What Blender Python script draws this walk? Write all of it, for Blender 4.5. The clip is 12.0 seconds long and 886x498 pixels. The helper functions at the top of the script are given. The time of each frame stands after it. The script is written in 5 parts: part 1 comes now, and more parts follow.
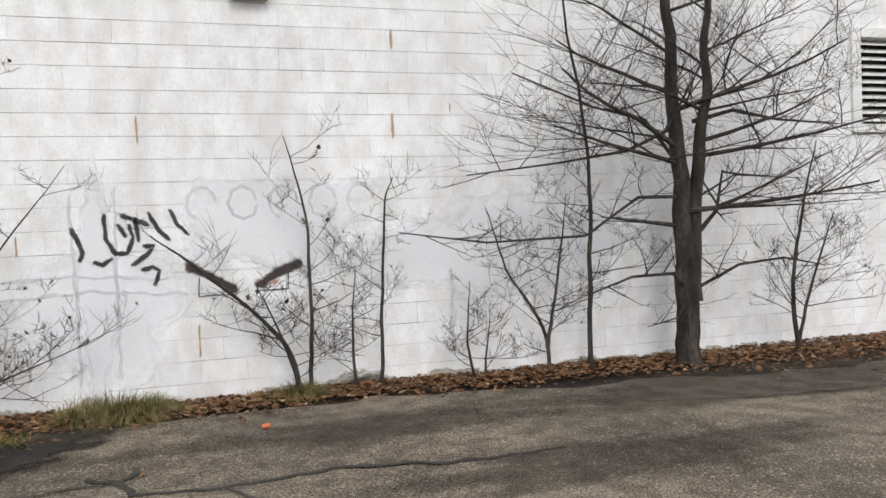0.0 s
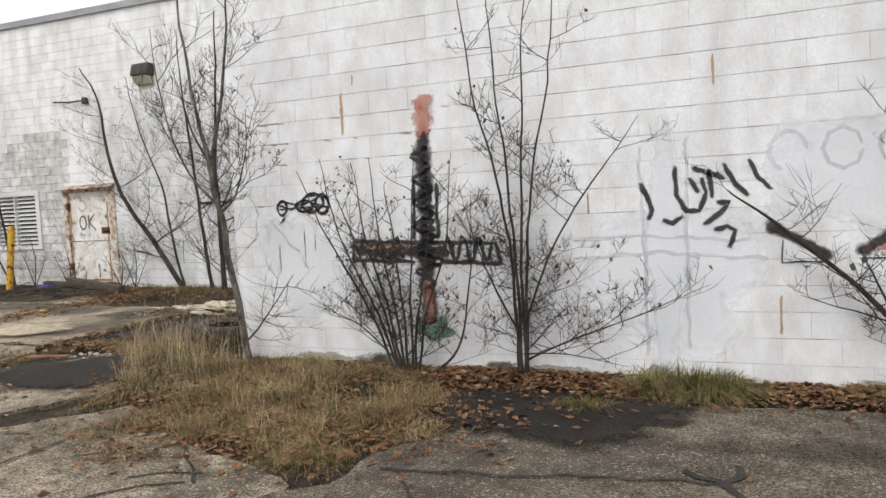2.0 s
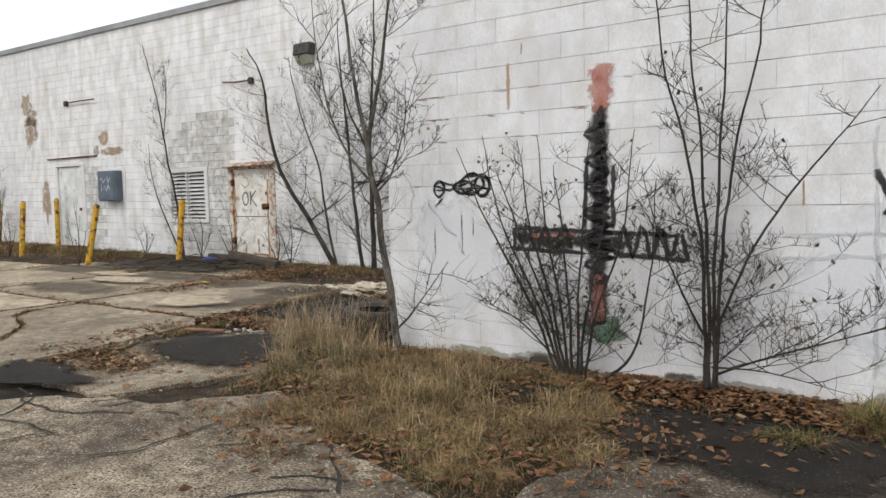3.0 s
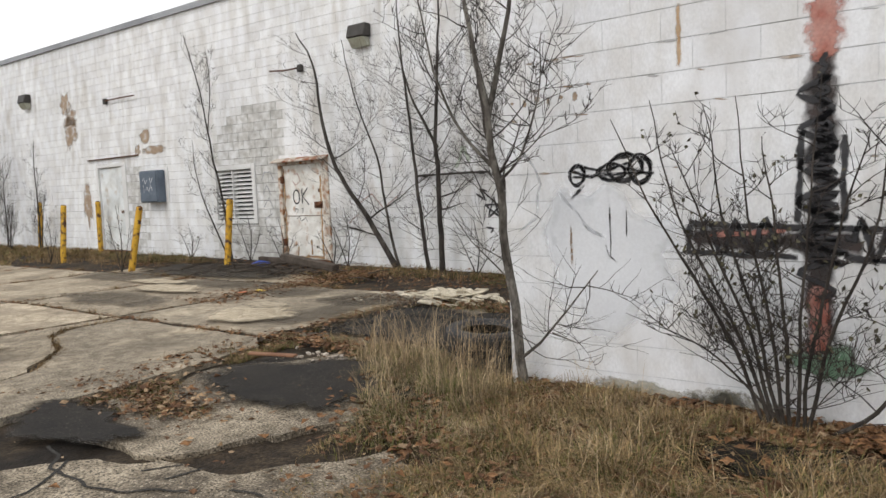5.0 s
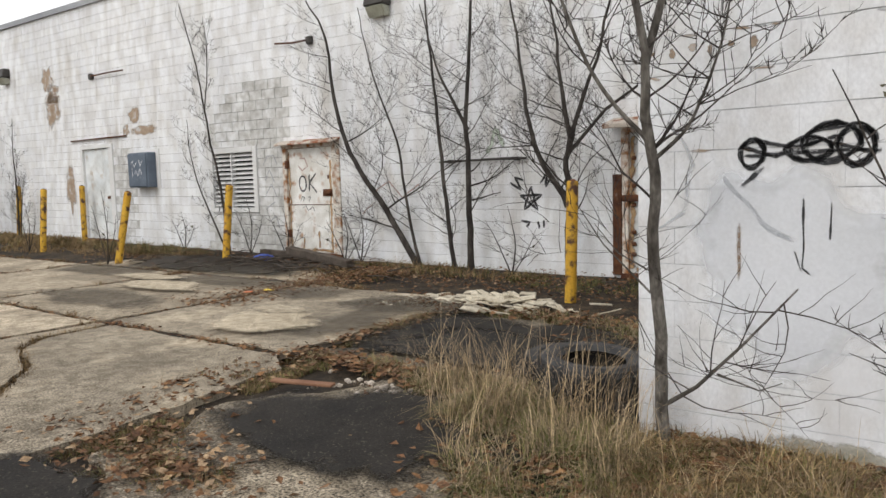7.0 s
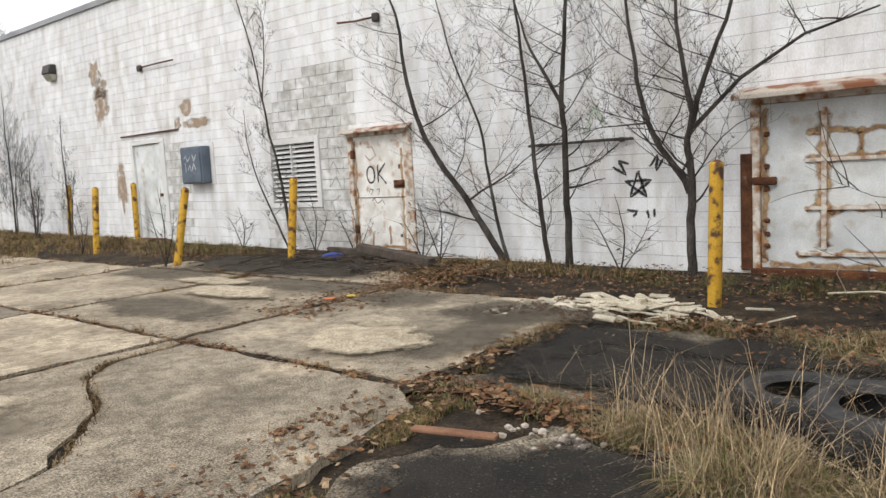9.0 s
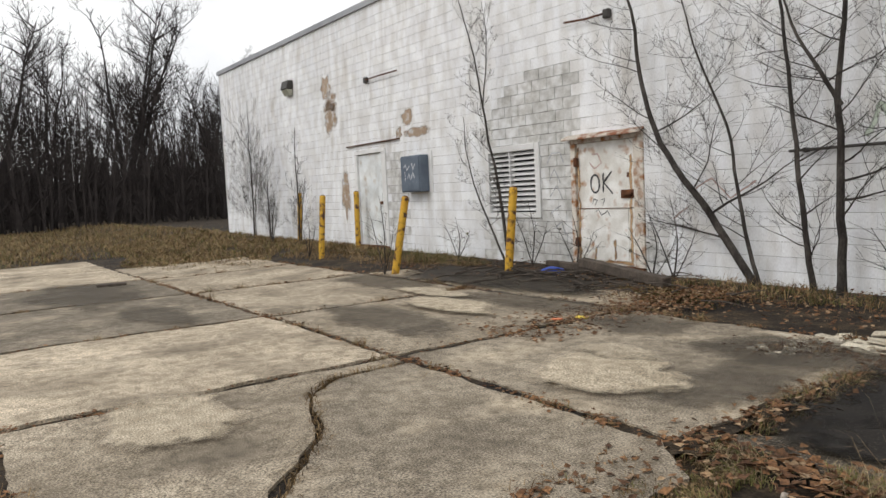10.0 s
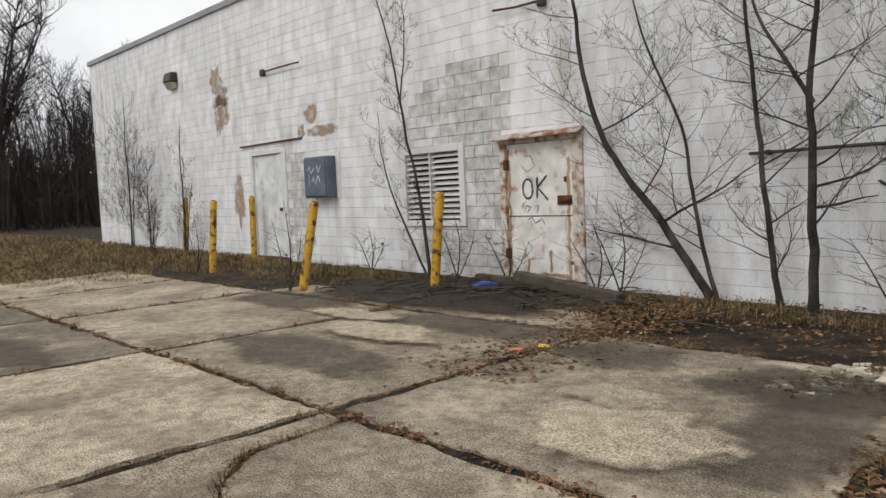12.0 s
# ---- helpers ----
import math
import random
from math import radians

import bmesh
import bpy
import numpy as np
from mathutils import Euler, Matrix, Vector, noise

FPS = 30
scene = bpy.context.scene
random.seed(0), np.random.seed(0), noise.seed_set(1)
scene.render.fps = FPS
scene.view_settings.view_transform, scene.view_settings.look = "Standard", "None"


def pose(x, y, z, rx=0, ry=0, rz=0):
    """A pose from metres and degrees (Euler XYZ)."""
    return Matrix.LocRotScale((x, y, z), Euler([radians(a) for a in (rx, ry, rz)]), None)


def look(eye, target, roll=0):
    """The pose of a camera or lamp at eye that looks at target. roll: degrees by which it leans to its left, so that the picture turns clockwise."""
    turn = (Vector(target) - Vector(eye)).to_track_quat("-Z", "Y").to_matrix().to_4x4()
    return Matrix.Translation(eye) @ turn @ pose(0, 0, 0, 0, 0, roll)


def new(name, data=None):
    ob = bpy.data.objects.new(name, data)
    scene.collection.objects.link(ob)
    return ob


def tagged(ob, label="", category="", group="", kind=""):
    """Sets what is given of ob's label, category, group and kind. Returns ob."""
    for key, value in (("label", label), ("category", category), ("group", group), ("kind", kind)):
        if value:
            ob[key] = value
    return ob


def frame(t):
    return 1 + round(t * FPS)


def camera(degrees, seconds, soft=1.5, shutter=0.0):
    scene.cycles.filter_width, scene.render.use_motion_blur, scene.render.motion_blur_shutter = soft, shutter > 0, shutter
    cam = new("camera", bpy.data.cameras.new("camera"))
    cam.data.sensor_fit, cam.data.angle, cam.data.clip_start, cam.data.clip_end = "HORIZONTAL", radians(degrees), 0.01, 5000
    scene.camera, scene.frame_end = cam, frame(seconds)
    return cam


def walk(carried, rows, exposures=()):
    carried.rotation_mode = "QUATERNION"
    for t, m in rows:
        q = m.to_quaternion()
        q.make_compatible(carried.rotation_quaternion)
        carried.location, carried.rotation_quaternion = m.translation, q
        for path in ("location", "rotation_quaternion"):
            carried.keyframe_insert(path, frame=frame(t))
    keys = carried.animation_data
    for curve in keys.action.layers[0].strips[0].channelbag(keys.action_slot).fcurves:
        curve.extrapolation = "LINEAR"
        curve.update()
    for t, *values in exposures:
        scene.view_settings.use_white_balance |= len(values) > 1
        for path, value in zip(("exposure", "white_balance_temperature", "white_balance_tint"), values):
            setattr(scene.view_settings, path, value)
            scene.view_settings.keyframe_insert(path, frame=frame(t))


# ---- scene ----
cam = camera(63.4, 12.0)
METRES, EYE, TILT, LEAN, TURN = 9.0, 1.47, 0.0, 0.0, -15.5
ROWS = [
    (0.0, 0.0, 0.0, 0.0, -0.06, -1.62, 2.23),
    (0.5, -0.0203, 0.0061, 0.0014, 9.14, -3.56, 1.86),
    (1.0, -0.0381, 0.0308, 0.0016, 21.46, -3.48, 1.23),
    (1.5, -0.0615, 0.0526, 0.0023, 33.81, -4.8, 1.32),
    (2.0, -0.0975, 0.0698, 0.0031, 38.04, -3.46, 2.81),
    (2.5, -0.1273, 0.0895, 0.0007, 43.51, -4.56, 1.54),
    (3.0, -0.161, 0.1088, 0.0022, 49.57, -4.27, 1.18),
    (5.0, -0.3394, 0.1531, 0.0002, 52.3, -4.53, 2.45),
    (5.5, -0.3837, 0.1672, 0.0009, 55.15, -3.22, 1.68),
    (6.0, -0.4299, 0.1775, -0.0013, 54.99, -2.82, 1.77),
    (6.5, -0.4734, 0.1855, -0.0031, 53.52, -4.31, 1.86),
    (8.5, -0.6327, 0.2092, -0.0021, 47.87, -5.85, 1.1),
    (9.0, -0.6785, 0.2069, -0.0018, 54.21, -5.99, 3.04),
    (9.5, -0.7284, 0.2143, -0.0028, 65.28, -3.9, 2.92),
    (10.0, -0.7727, 0.2201, -0.0025, 70.42, -4.36, 2.66),
    (10.5, -0.8159, 0.2233, -0.0008, 69.22, -3.27, 3.42),
    (11.0, -0.8629, 0.2337, -0.0026, 72.42, -3.13, 1.63),
    (11.5, -0.902, 0.2354, -0.0038, 70.78, -3.41, 1.35),
    (12.0, -0.9425, 0.2347, -0.0042, 61.72, -4.14, 2.33),
]
walk(cam, [(t, pose(0, 0, EYE, TILT, LEAN, TURN) @ pose(METRES * x, METRES * y, METRES * z, 90 + pitch, roll, yaw)) for t, x, y, z, yaw, pitch, roll in ROWS],
     [(0.0, 0.60, 6500, 10), (1.5, 0.57, 6500, 10), (3.0, 0.33, 6500, 10), (5.5, 0.36, 6500, 10), (6.5, 0.34, 6500, 10), (8.5, 0.64, 6500, 10), (9.5, 0.42, 6500, 10), (10.5, 0.14, 6500, 10), (12.0, 0.08, 6500, 10)])

# ---- light: overcast day ----
world = bpy.data.worlds.new("sky")
scene.world = world
world.use_nodes = True
wn, wl = world.node_tree.nodes, world.node_tree.links
wn.clear()
sky = wn.new("ShaderNodeTexSky")
sky.sky_type, sky.sun_disc = "NISHITA", False
sky.sun_elevation, sky.sun_rotation = radians(42), radians(200)
coord = wn.new("ShaderNodeTexCoord")
cloud = wn.new("ShaderNodeTexNoise")
cloud.inputs["Scale"].default_value, cloud.inputs["Detail"].default_value = 3.0, 6
ramp = wn.new("ShaderNodeValToRGB")
ramp.color_ramp.elements[0].position, ramp.color_ramp.elements[0].color = 0.35, (7.0, 7.1, 7.3, 1)
ramp.color_ramp.elements[1].position, ramp.color_ramp.elements[1].color = 0.65, (11.2, 11.1, 10.9, 1)
mixw = wn.new("ShaderNodeMixRGB")
mixw.inputs[0].default_value = 0.9
back = wn.new("ShaderNodeBackground")
back.inputs["Strength"].default_value = 0.1
outw = wn.new("ShaderNodeOutputWorld")
wl.new(coord.outputs["Generated"], cloud.inputs["Vector"])
wl.new(cloud.outputs["Fac"], ramp.inputs["Fac"])
wl.new(sky.outputs[0], mixw.inputs[1])
wl.new(ramp.outputs[0], mixw.inputs[2])
wl.new(mixw.outputs[0], back.inputs["Color"])
wl.new(back.outputs[0], outw.inputs["Surface"])
sun = new("sun", bpy.data.lights.new("sun", "SUN"))
sun.data.energy, sun.data.angle, sun.data.color = 0.9, radians(25), (1.0, 0.96, 0.9)
sun.matrix_world = look((-4, -12, 16), (-4, 4, 0))

# ---- materials ----
def mat(name, c1, c2, scale=4.0, rough=0.85, bump=0.3, fine=60.0, c3=None, cover=0.62, spots=6.0, metal=0.0, stretch=1.0, vary=0.12, clear=0.0, sharp=0.06, grainy=25.0, soft=0.12, fade=0.0, speck=None, mid=None, streak=None, island=0.0):
    """Two colours mixed at one scale, a third in patches with a ragged edge, fine relief; world-sized."""
    m = bpy.data.materials.new(name)
    m.use_nodes = True
    n, l = m.node_tree.nodes, m.node_tree.links
    bsdf = n["Principled BSDF"]
    geo = n.new("ShaderNodeNewGeometry")
    mp = n.new("ShaderNodeMapping")
    mp.inputs["Scale"].default_value = (1, 1, stretch)
    l.new(geo.outputs["Position"], mp.inputs["Vector"])
    def tex(s, d=5):
        t = n.new("ShaderNodeTexNoise")
        t.inputs["Scale"].default_value, t.inputs["Detail"].default_value = s, d
        l.new(mp.outputs[0], t.inputs["Vector"])
        return t
    def ramped(fac, a, b, ca=(0, 0, 0, 1), cb=(1, 1, 1, 1)):
        r = n.new("ShaderNodeValToRGB")
        r.color_ramp.elements[0].position, r.color_ramp.elements[0].color = a, ca
        r.color_ramp.elements[1].position, r.color_ramp.elements[1].color = b, cb
        l.new(fac, r.inputs["Fac"])
        return r
    base = ramped(tex(scale).outputs["Fac"], 0.32, 0.68, (*c1, 1), (*c2, 1)).outputs[0]
    grain = tex(fine, 3)
    mul = n.new("ShaderNodeMixRGB")
    mul.blend_type = "MULTIPLY"
    mul.inputs[0].default_value = 1
    l.new(base, mul.inputs[1])
    l.new(ramped(grain.outputs["Fac"], 0.3, 0.7, (1 - 1.6 * vary,) * 3 + (1,), (1 + 0.6 * vary,) * 3 + (1,)).outputs[0], mul.inputs[2])
    col = mul.outputs[0]
    if c3:
        mx = n.new("ShaderNodeMixRGB")
        l.new(ramped(tex(spots, 8).outputs["Fac"], cover - sharp, cover + sharp).outputs[0], mx.inputs[0])
        l.new(col, mx.inputs[1])
        mx.inputs[2].default_value = (*c3, 1)
        col = mx.outputs[0]
    if speck:
        mx = n.new("ShaderNodeMixRGB")
        l.new(ramped(tex(speck[1], 2).outputs["Fac"], speck[2] - 0.03, speck[2] + 0.03).outputs[0], mx.inputs[0])
        l.new(col, mx.inputs[1])
        mx.inputs[2].default_value = (*speck[0], 1)
        col = mx.outputs[0]
    def shade(fac, a, b, low, high=(1, 1, 1)):
        mx = n.new("ShaderNodeMixRGB")
        mx.blend_type = "MULTIPLY"
        mx.inputs[0].default_value = 1
        l.new(col, mx.inputs[1])
        l.new(ramped(fac, a, b, (*low, 1), (*high, 1)).outputs[0], mx.inputs[2])
        return mx.outputs[0]
    if mid:  # (scale, darkest) mottling of hand size
        col = shade(tex(mid[0], 7).outputs["Fac"], 0.36, 0.6, (mid[1], mid[1] * 0.97, mid[1] * 0.92), (1.08, 1.07, 1.05))
    if streak:  # (colour, threshold) runs of dirty water
        m2 = n.new("ShaderNodeMapping")
        m2.inputs["Scale"].default_value = (1.7, 1.7, 0.16)
        l.new(geo.outputs["Position"], m2.inputs["Vector"])
        t2 = n.new("ShaderNodeTexNoise")
        t2.inputs["Scale"].default_value, t2.inputs["Detail"].default_value = 1.6, 7
        l.new(m2.outputs[0], t2.inputs["Vector"])
        col = shade(t2.outputs["Fac"], streak[1], streak[1] + 0.2, (1, 1, 1), streak[0])
    if island:
        rr = n.new("ShaderNodeMapRange")
        rr.inputs["To Min"].default_value, rr.inputs["To Max"].default_value = 0, 1
        l.new(geo.outputs["Random Per Island"], rr.inputs["Value"])
        col = shade(rr.outputs[0], 0.0, 1.0, (1 - island, 1 - island, 1 - island * 0.8))
    info = n.new("ShaderNodeObjectInfo")
    tone = n.new("ShaderNodeHueSaturation")
    rng = n.new("ShaderNodeMapRange")
    rng.inputs["To Min"].default_value, rng.inputs["To Max"].default_value = 1 - 0.5 * vary, 1 + 0.5 * vary
    l.new(info.outputs["Random"], rng.inputs["Value"])
    l.new(rng.outputs[0], tone.inputs["Value"])
    l.new(col, tone.inputs["Color"])
    l.new(tone.outputs[0], bsdf.inputs["Base Color"])
    bsdf.inputs["Roughness"].default_value, bsdf.inputs["Metallic"].default_value = rough, metal
    bsdf.inputs["Specular IOR Level"].default_value = 0.3
    if bump:
        b = n.new("ShaderNodeBump")
        b.inputs["Strength"].default_value, b.inputs["Distance"].default_value = bump, 0.01
        l.new(grain.outputs["Fac"], b.inputs["Height"])
        l.new(b.outputs[0], bsdf.inputs["Normal"])
    if clear or fade:
        # thin at its rim, broken by the roughness of what it lies on
        rim = n.new("ShaderNodeAttribute")
        rim.attribute_name = "fade"
        gain, cut_, sum_ = (n.new("ShaderNodeMath") for q in range(3))
        gain.operation, gain.inputs[1].default_value = "MULTIPLY_ADD", 2.4
        gain.inputs[2].default_value = -0.5 - (0.5 - (clear or 0.62)) * 2.0
        cut_.operation, cut_.inputs[1].default_value, cut_.inputs[2].default_value = "MULTIPLY_ADD", 2.2, -1.1
        sum_.operation, sum_.use_clamp = "ADD", True
        top = n.new("ShaderNodeMath")
        top.operation, top.inputs[1].default_value = "MULTIPLY", fade or 1.0
        l.new(rim.outputs["Fac"], gain.inputs[0])
        l.new(tex(grainy, 5).outputs["Fac"], cut_.inputs[0])
        l.new(gain.outputs[0], sum_.inputs[0])
        l.new(cut_.outputs[0], sum_.inputs[1])
        l.new(sum_.outputs[0], top.inputs[0])
        l.new(top.outputs[0], bsdf.inputs["Alpha"])
    return m

PAINT = mat("white_painted_block", (0.76, 0.78, 0.82), (0.85, 0.87, 0.905), 0.8, 0.8, 0.3, 70, c3=(0.68, 0.69, 0.72), cover=0.64, spots=1.4, sharp=0.12, vary=0.06, stretch=0.6, mid=(5, 0.95), streak=((0.9, 0.89, 0.88), 0.54), island=0.06)
PAINT_OLD = mat("weathered_white_block", (0.75, 0.77, 0.8), (0.85, 0.87, 0.9), 0.6, 0.85, 0.35, 60, c3=(0.56, 0.54, 0.51), cover=0.69, spots=1.3, sharp=0.1, vary=0.08, stretch=0.4, mid=(4, 0.9), streak=((0.76, 0.74, 0.71), 0.56), island=0.07)
GREY_BLOCK = mat("bare_grey_block", (0.54, 0.545, 0.54), (0.68, 0.685, 0.68), 3, 0.9, 0.5, 90, c3=(0.74, 0.755, 0.77), cover=0.56, spots=1.4, vary=0.12, mid=(6, 0.82), island=0.08)
MORTAR = mat("painted_mortar", (0.6, 0.61, 0.63), (0.74, 0.75, 0.77), 3, 0.9, 0.3, c3=(0.14, 0.13, 0.12), cover=0.58, spots=2.6, sharp=0.08)
MORTAR_DARK = mat("grey_mortar", (0.15, 0.14, 0.13), (0.36, 0.35, 0.34), 2, 0.9, 0.3, c3=(0.6, 0.6, 0.61), cover=0.62, spots=0.8, sharp=0.1)
COPING = mat("grey_roof_flashing", (0.3, 0.31, 0.33), (0.42, 0.43, 0.45), 1, 0.55, 0.05, metal=0.3)
ROOFING = mat("roofing_felt", (0.1, 0.1, 0.1), (0.15, 0.15, 0.15), 2)
SOIL = mat("soil_dead_thatch", (0.026, 0.019, 0.013), (0.085, 0.061, 0.037), 2.6, 0.95, 1.0, 45, c3=(0.018, 0.014, 0.011), cover=0.55, spots=1.2, vary=0.5, mid=(9, 0.55))
ASPHALT = mat("worn_asphalt", (0.085, 0.071, 0.056), (0.19, 0.162, 0.128), 0.9, 0.9, 1.0, 75, c3=(0.05, 0.042, 0.034), cover=0.58, spots=0.55, sharp=0.16, vary=0.8, speck=((0.24, 0.21, 0.165), 62, 0.63), mid=(4.5, 0.62))
OLD_ASPHALT = mat("cracked_grey_asphalt", (0.18, 0.15, 0.112), (0.37, 0.315, 0.24), 1.3, 0.9, 1.0, 70, c3=(0.07, 0.058, 0.045), cover=0.58, spots=1.6, sharp=0.12, vary=0.75, speck=((0.36, 0.315, 0.25), 55, 0.63), mid=(8, 0.6))
CONCRETE = mat("stained_concrete", (0.45, 0.378, 0.282), (0.74, 0.635, 0.49), 0.9, 0.9, 0.9, 85, c3=(0.22, 0.184, 0.138), cover=0.6, spots=1.3, sharp=0.12, vary=0.5, speck=((0.2, 0.168, 0.126), 60, 0.63), mid=(11, 0.7))
CONCRETE_GREY = mat("greyed_old_concrete", (0.24, 0.204, 0.156), (0.42, 0.362, 0.28), 1.1, 0.9, 0.9, 85, c3=(0.5, 0.425, 0.32), cover=0.64, spots=1.5, sharp=0.12, vary=0.5, speck=((0.12, 0.1, 0.078), 60, 0.63), mid=(10, 0.7))
TAR_SOFT = mat("soft_black_tar", (0.013, 0.011, 0.0095), (0.03, 0.025, 0.02), 1.5, 0.8, 0.6, 90, vary=0.5, fade=0.93, grainy=7, speck=((0.1, 0.086, 0.07), 60, 0.66), mid=(5, 0.6))
DAMP_ASPHALT = mat("damp_dark_asphalt", (0.026, 0.021, 0.017), (0.05, 0.042, 0.034), 1.5, 0.75, 0.6, 90, vary=0.4, fade=0.35, grainy=6.0)
DAMP = mat("damp_dark_concrete", (0.075, 0.062, 0.047), (0.15, 0.126, 0.096), 1.5, 0.8, 0.5, 120, vary=0.4, fade=0.5, grainy=9.0)
PALE_SOFT = mat("pale_worn_concrete", (0.48, 0.41, 0.305), (0.63, 0.545, 0.42), 1.6, 0.9, 0.6, 85, vary=0.5, fade=0.85, grainy=10.0, mid=(9, 0.78))
CRACK = mat("crack_filler", (0.03, 0.028, 0.025), (0.06, 0.055, 0.048), 6, 0.9, 0.4, vary=0.3)
BARK = mat("grey_brown_bark", (0.03, 0.025, 0.022), (0.085, 0.073, 0.064), 8, 0.9, 0.9, 70, vary=0.3, stretch=0.3, mid=(14, 0.6))
BARK_PALE = mat("pale_grey_bark", (0.1, 0.09, 0.08), (0.24, 0.225, 0.205), 7, 0.9, 0.9, 60, c3=(0.05, 0.043, 0.038), cover=0.58, spots=12, vary=0.3, stretch=0.4, mid=(14, 0.65))
BARK_GREY = mat("smooth_grey_bark", (0.038, 0.032, 0.029), (0.1, 0.088, 0.079), 7, 0.9, 0.7, 60, vary=0.3, stretch=0.35, mid=(12, 0.6))
TWIG = mat("dark_twig_bark", (0.03, 0.024, 0.022), (0.07, 0.058, 0.052), 8, 0.9, 0, vary=0.3)
# bark of the far trees, also the shade colour of the backdrop sheet
WOODS = mat("far_bark_and_depth_shade", (0.03, 0.025, 0.024), (0.06, 0.05, 0.047), 1, 0.95, 0, vary=0.3)
DRY = mat("dry_straw_grass", (0.17, 0.1, 0.04), (0.54, 0.38, 0.18), 5, 0.8, 0, vary=0.35, island=0.55)
STRAW = mat("bleached_straw", (0.36, 0.25, 0.13), (0.7, 0.54, 0.32), 4, 0.8, 0, vary=0.35, island=0.5)
GREEN = mat("fading_green_grass", (0.11, 0.115, 0.03), (0.28, 0.26, 0.085), 5, 0.8, 0, vary=0.35, island=0.45)
LEAF = mat("brown_fallen_leaf", (0.13, 0.06, 0.026), (0.38, 0.2, 0.09), 9, 0.85, 0, vary=0.4, island=0.5)
LEAF_PALE = mat("pale_fallen_leaf", (0.33, 0.21, 0.11), (0.52, 0.37, 0.22), 9, 0.85, 0, vary=0.3, island=0.4)
BUD = mat("withered_leaf", (0.06, 0.05, 0.04), (0.12, 0.11, 0.06), 9, 0.85, 0, vary=0.3)
YELLOW = mat("chipped_yellow_paint", (0.6, 0.33, 0.03), (0.68, 0.41, 0.05), 3, 0.6, 0.2, 60, c3=(0.09, 0.045, 0.03), cover=0.565, spots=9, vary=0.12)
DOOR_WHITE = mat("rust_stained_white_door", (0.72, 0.72, 0.7), (0.82, 0.82, 0.81), 2, 0.55, 0.1, 60, c3=(0.36, 0.17, 0.06), cover=0.66, spots=5, sharp=0.09, vary=0.08, mid=(4, 0.88))
DOOR_PALE = mat("chalky_blue_white_door", (0.6, 0.64, 0.67), (0.8, 0.83, 0.85), 1.6, 0.6, 0.1, 60, c3=(0.4, 0.3, 0.2), cover=0.7, spots=4, sharp=0.1, vary=0.08, mid=(3, 0.85))
RUST_BLEED = mat("orange_rust_bleed", (0.3, 0.14, 0.05), (0.6, 0.42, 0.22), 9, 0.85, 0, c3=(0.09, 0.035, 0.02), cover=0.6, spots=16, clear=0.38, fade=0.75, grainy=9)
FRAME_RUST = mat("rusty_white_frame", (0.68, 0.63, 0.55), (0.76, 0.72, 0.66), 3, 0.6, 0.2, 60, c3=(0.3, 0.13, 0.045), cover=0.55, spots=8, sharp=0.1, vary=0.1)
RUST = mat("brown_rust", (0.06, 0.024, 0.015), (0.17, 0.07, 0.03), 9, 0.85, 0.5, 60, c3=(0.42, 0.35, 0.3), cover=0.7, spots=5, vary=0.2)
LOUVER = mat("white_louver_metal", (0.68, 0.68, 0.67), (0.78, 0.78, 0.78), 3, 0.5, 0.05, vary=0.06)
# near-black colour put in for the shade behind louvers and doors
DARK = mat("recess_shade_black", (0.02, 0.02, 0.02), (0.035, 0.035, 0.035), 3, 0.9, 0)
BOXBLUE = mat("blue_grey_box_paint", (0.1, 0.125, 0.165), (0.15, 0.185, 0.23), 3, 0.5, 0.1, c3=(0.24, 0.27, 0.3), cover=0.7, spots=6, vary=0.1)
LAMPDARK = mat("dark_bronze_housing", (0.04, 0.036, 0.032), (0.07, 0.064, 0.058), 6, 0.5, 0.05)
LENS = mat("dusty_lamp_lens", (0.3, 0.3, 0.24), (0.42, 0.42, 0.34), 6, 0.35, 0)
SPRAY = mat("black_spray_paint", (0.025, 0.025, 0.028), (0.06, 0.06, 0.065), 9, 0.7, 0, clear=0.66, fade=0.9)
SMUDGE = mat("smeared_black_spray", (0.022, 0.019, 0.019), (0.07, 0.05, 0.046), 9, 0.8, 0, clear=0.5, fade=0.86, grainy=16)
SPRAY_RED = mat("red_spray_paint", (0.42, 0.13, 0.09), (0.6, 0.34, 0.29), 9, 0.7, 0, clear=0.52, fade=0.8)
SPRAY_GREEN = mat("green_spray_paint", (0.14, 0.27, 0.17), (0.3, 0.42, 0.32), 9, 0.7, 0, clear=0.55)
GREY_SOFT = mat("greyed_old_paint", (0.42, 0.42, 0.42), (0.52, 0.52, 0.52), 2, 0.8, 0.1, clear=0.5, fade=0.75, grainy=4, vary=0.06)
PALE_BLUE = mat("pale_overpaint", (0.85, 0.875, 0.92), (0.89, 0.91, 0.95), 2, 0.8, 0.1, clear=0.5, vary=0.04, grainy=3.5, fade=0.7)
GREY_OVER = mat("thin_grey_overpaint", (0.6, 0.62, 0.65), (0.68, 0.7, 0.73), 3, 0.8, 0.1, grainy=9, fade=0.42, clear=0.48, vary=0.05)
STAIN = mat("tan_peeled_block", (0.36, 0.24, 0.15), (0.54, 0.43, 0.32), 5, 0.9, 0.4, c3=(0.66, 0.66, 0.66), cover=0.58, spots=5, clear=0.44, fade=0.72, grainy=6, vary=0.15)
RUSTRUN = mat("orange_rust_run", (0.45, 0.24, 0.08), (0.6, 0.4, 0.2), 9, 0.85, 0, clear=0.55, fade=0.6)
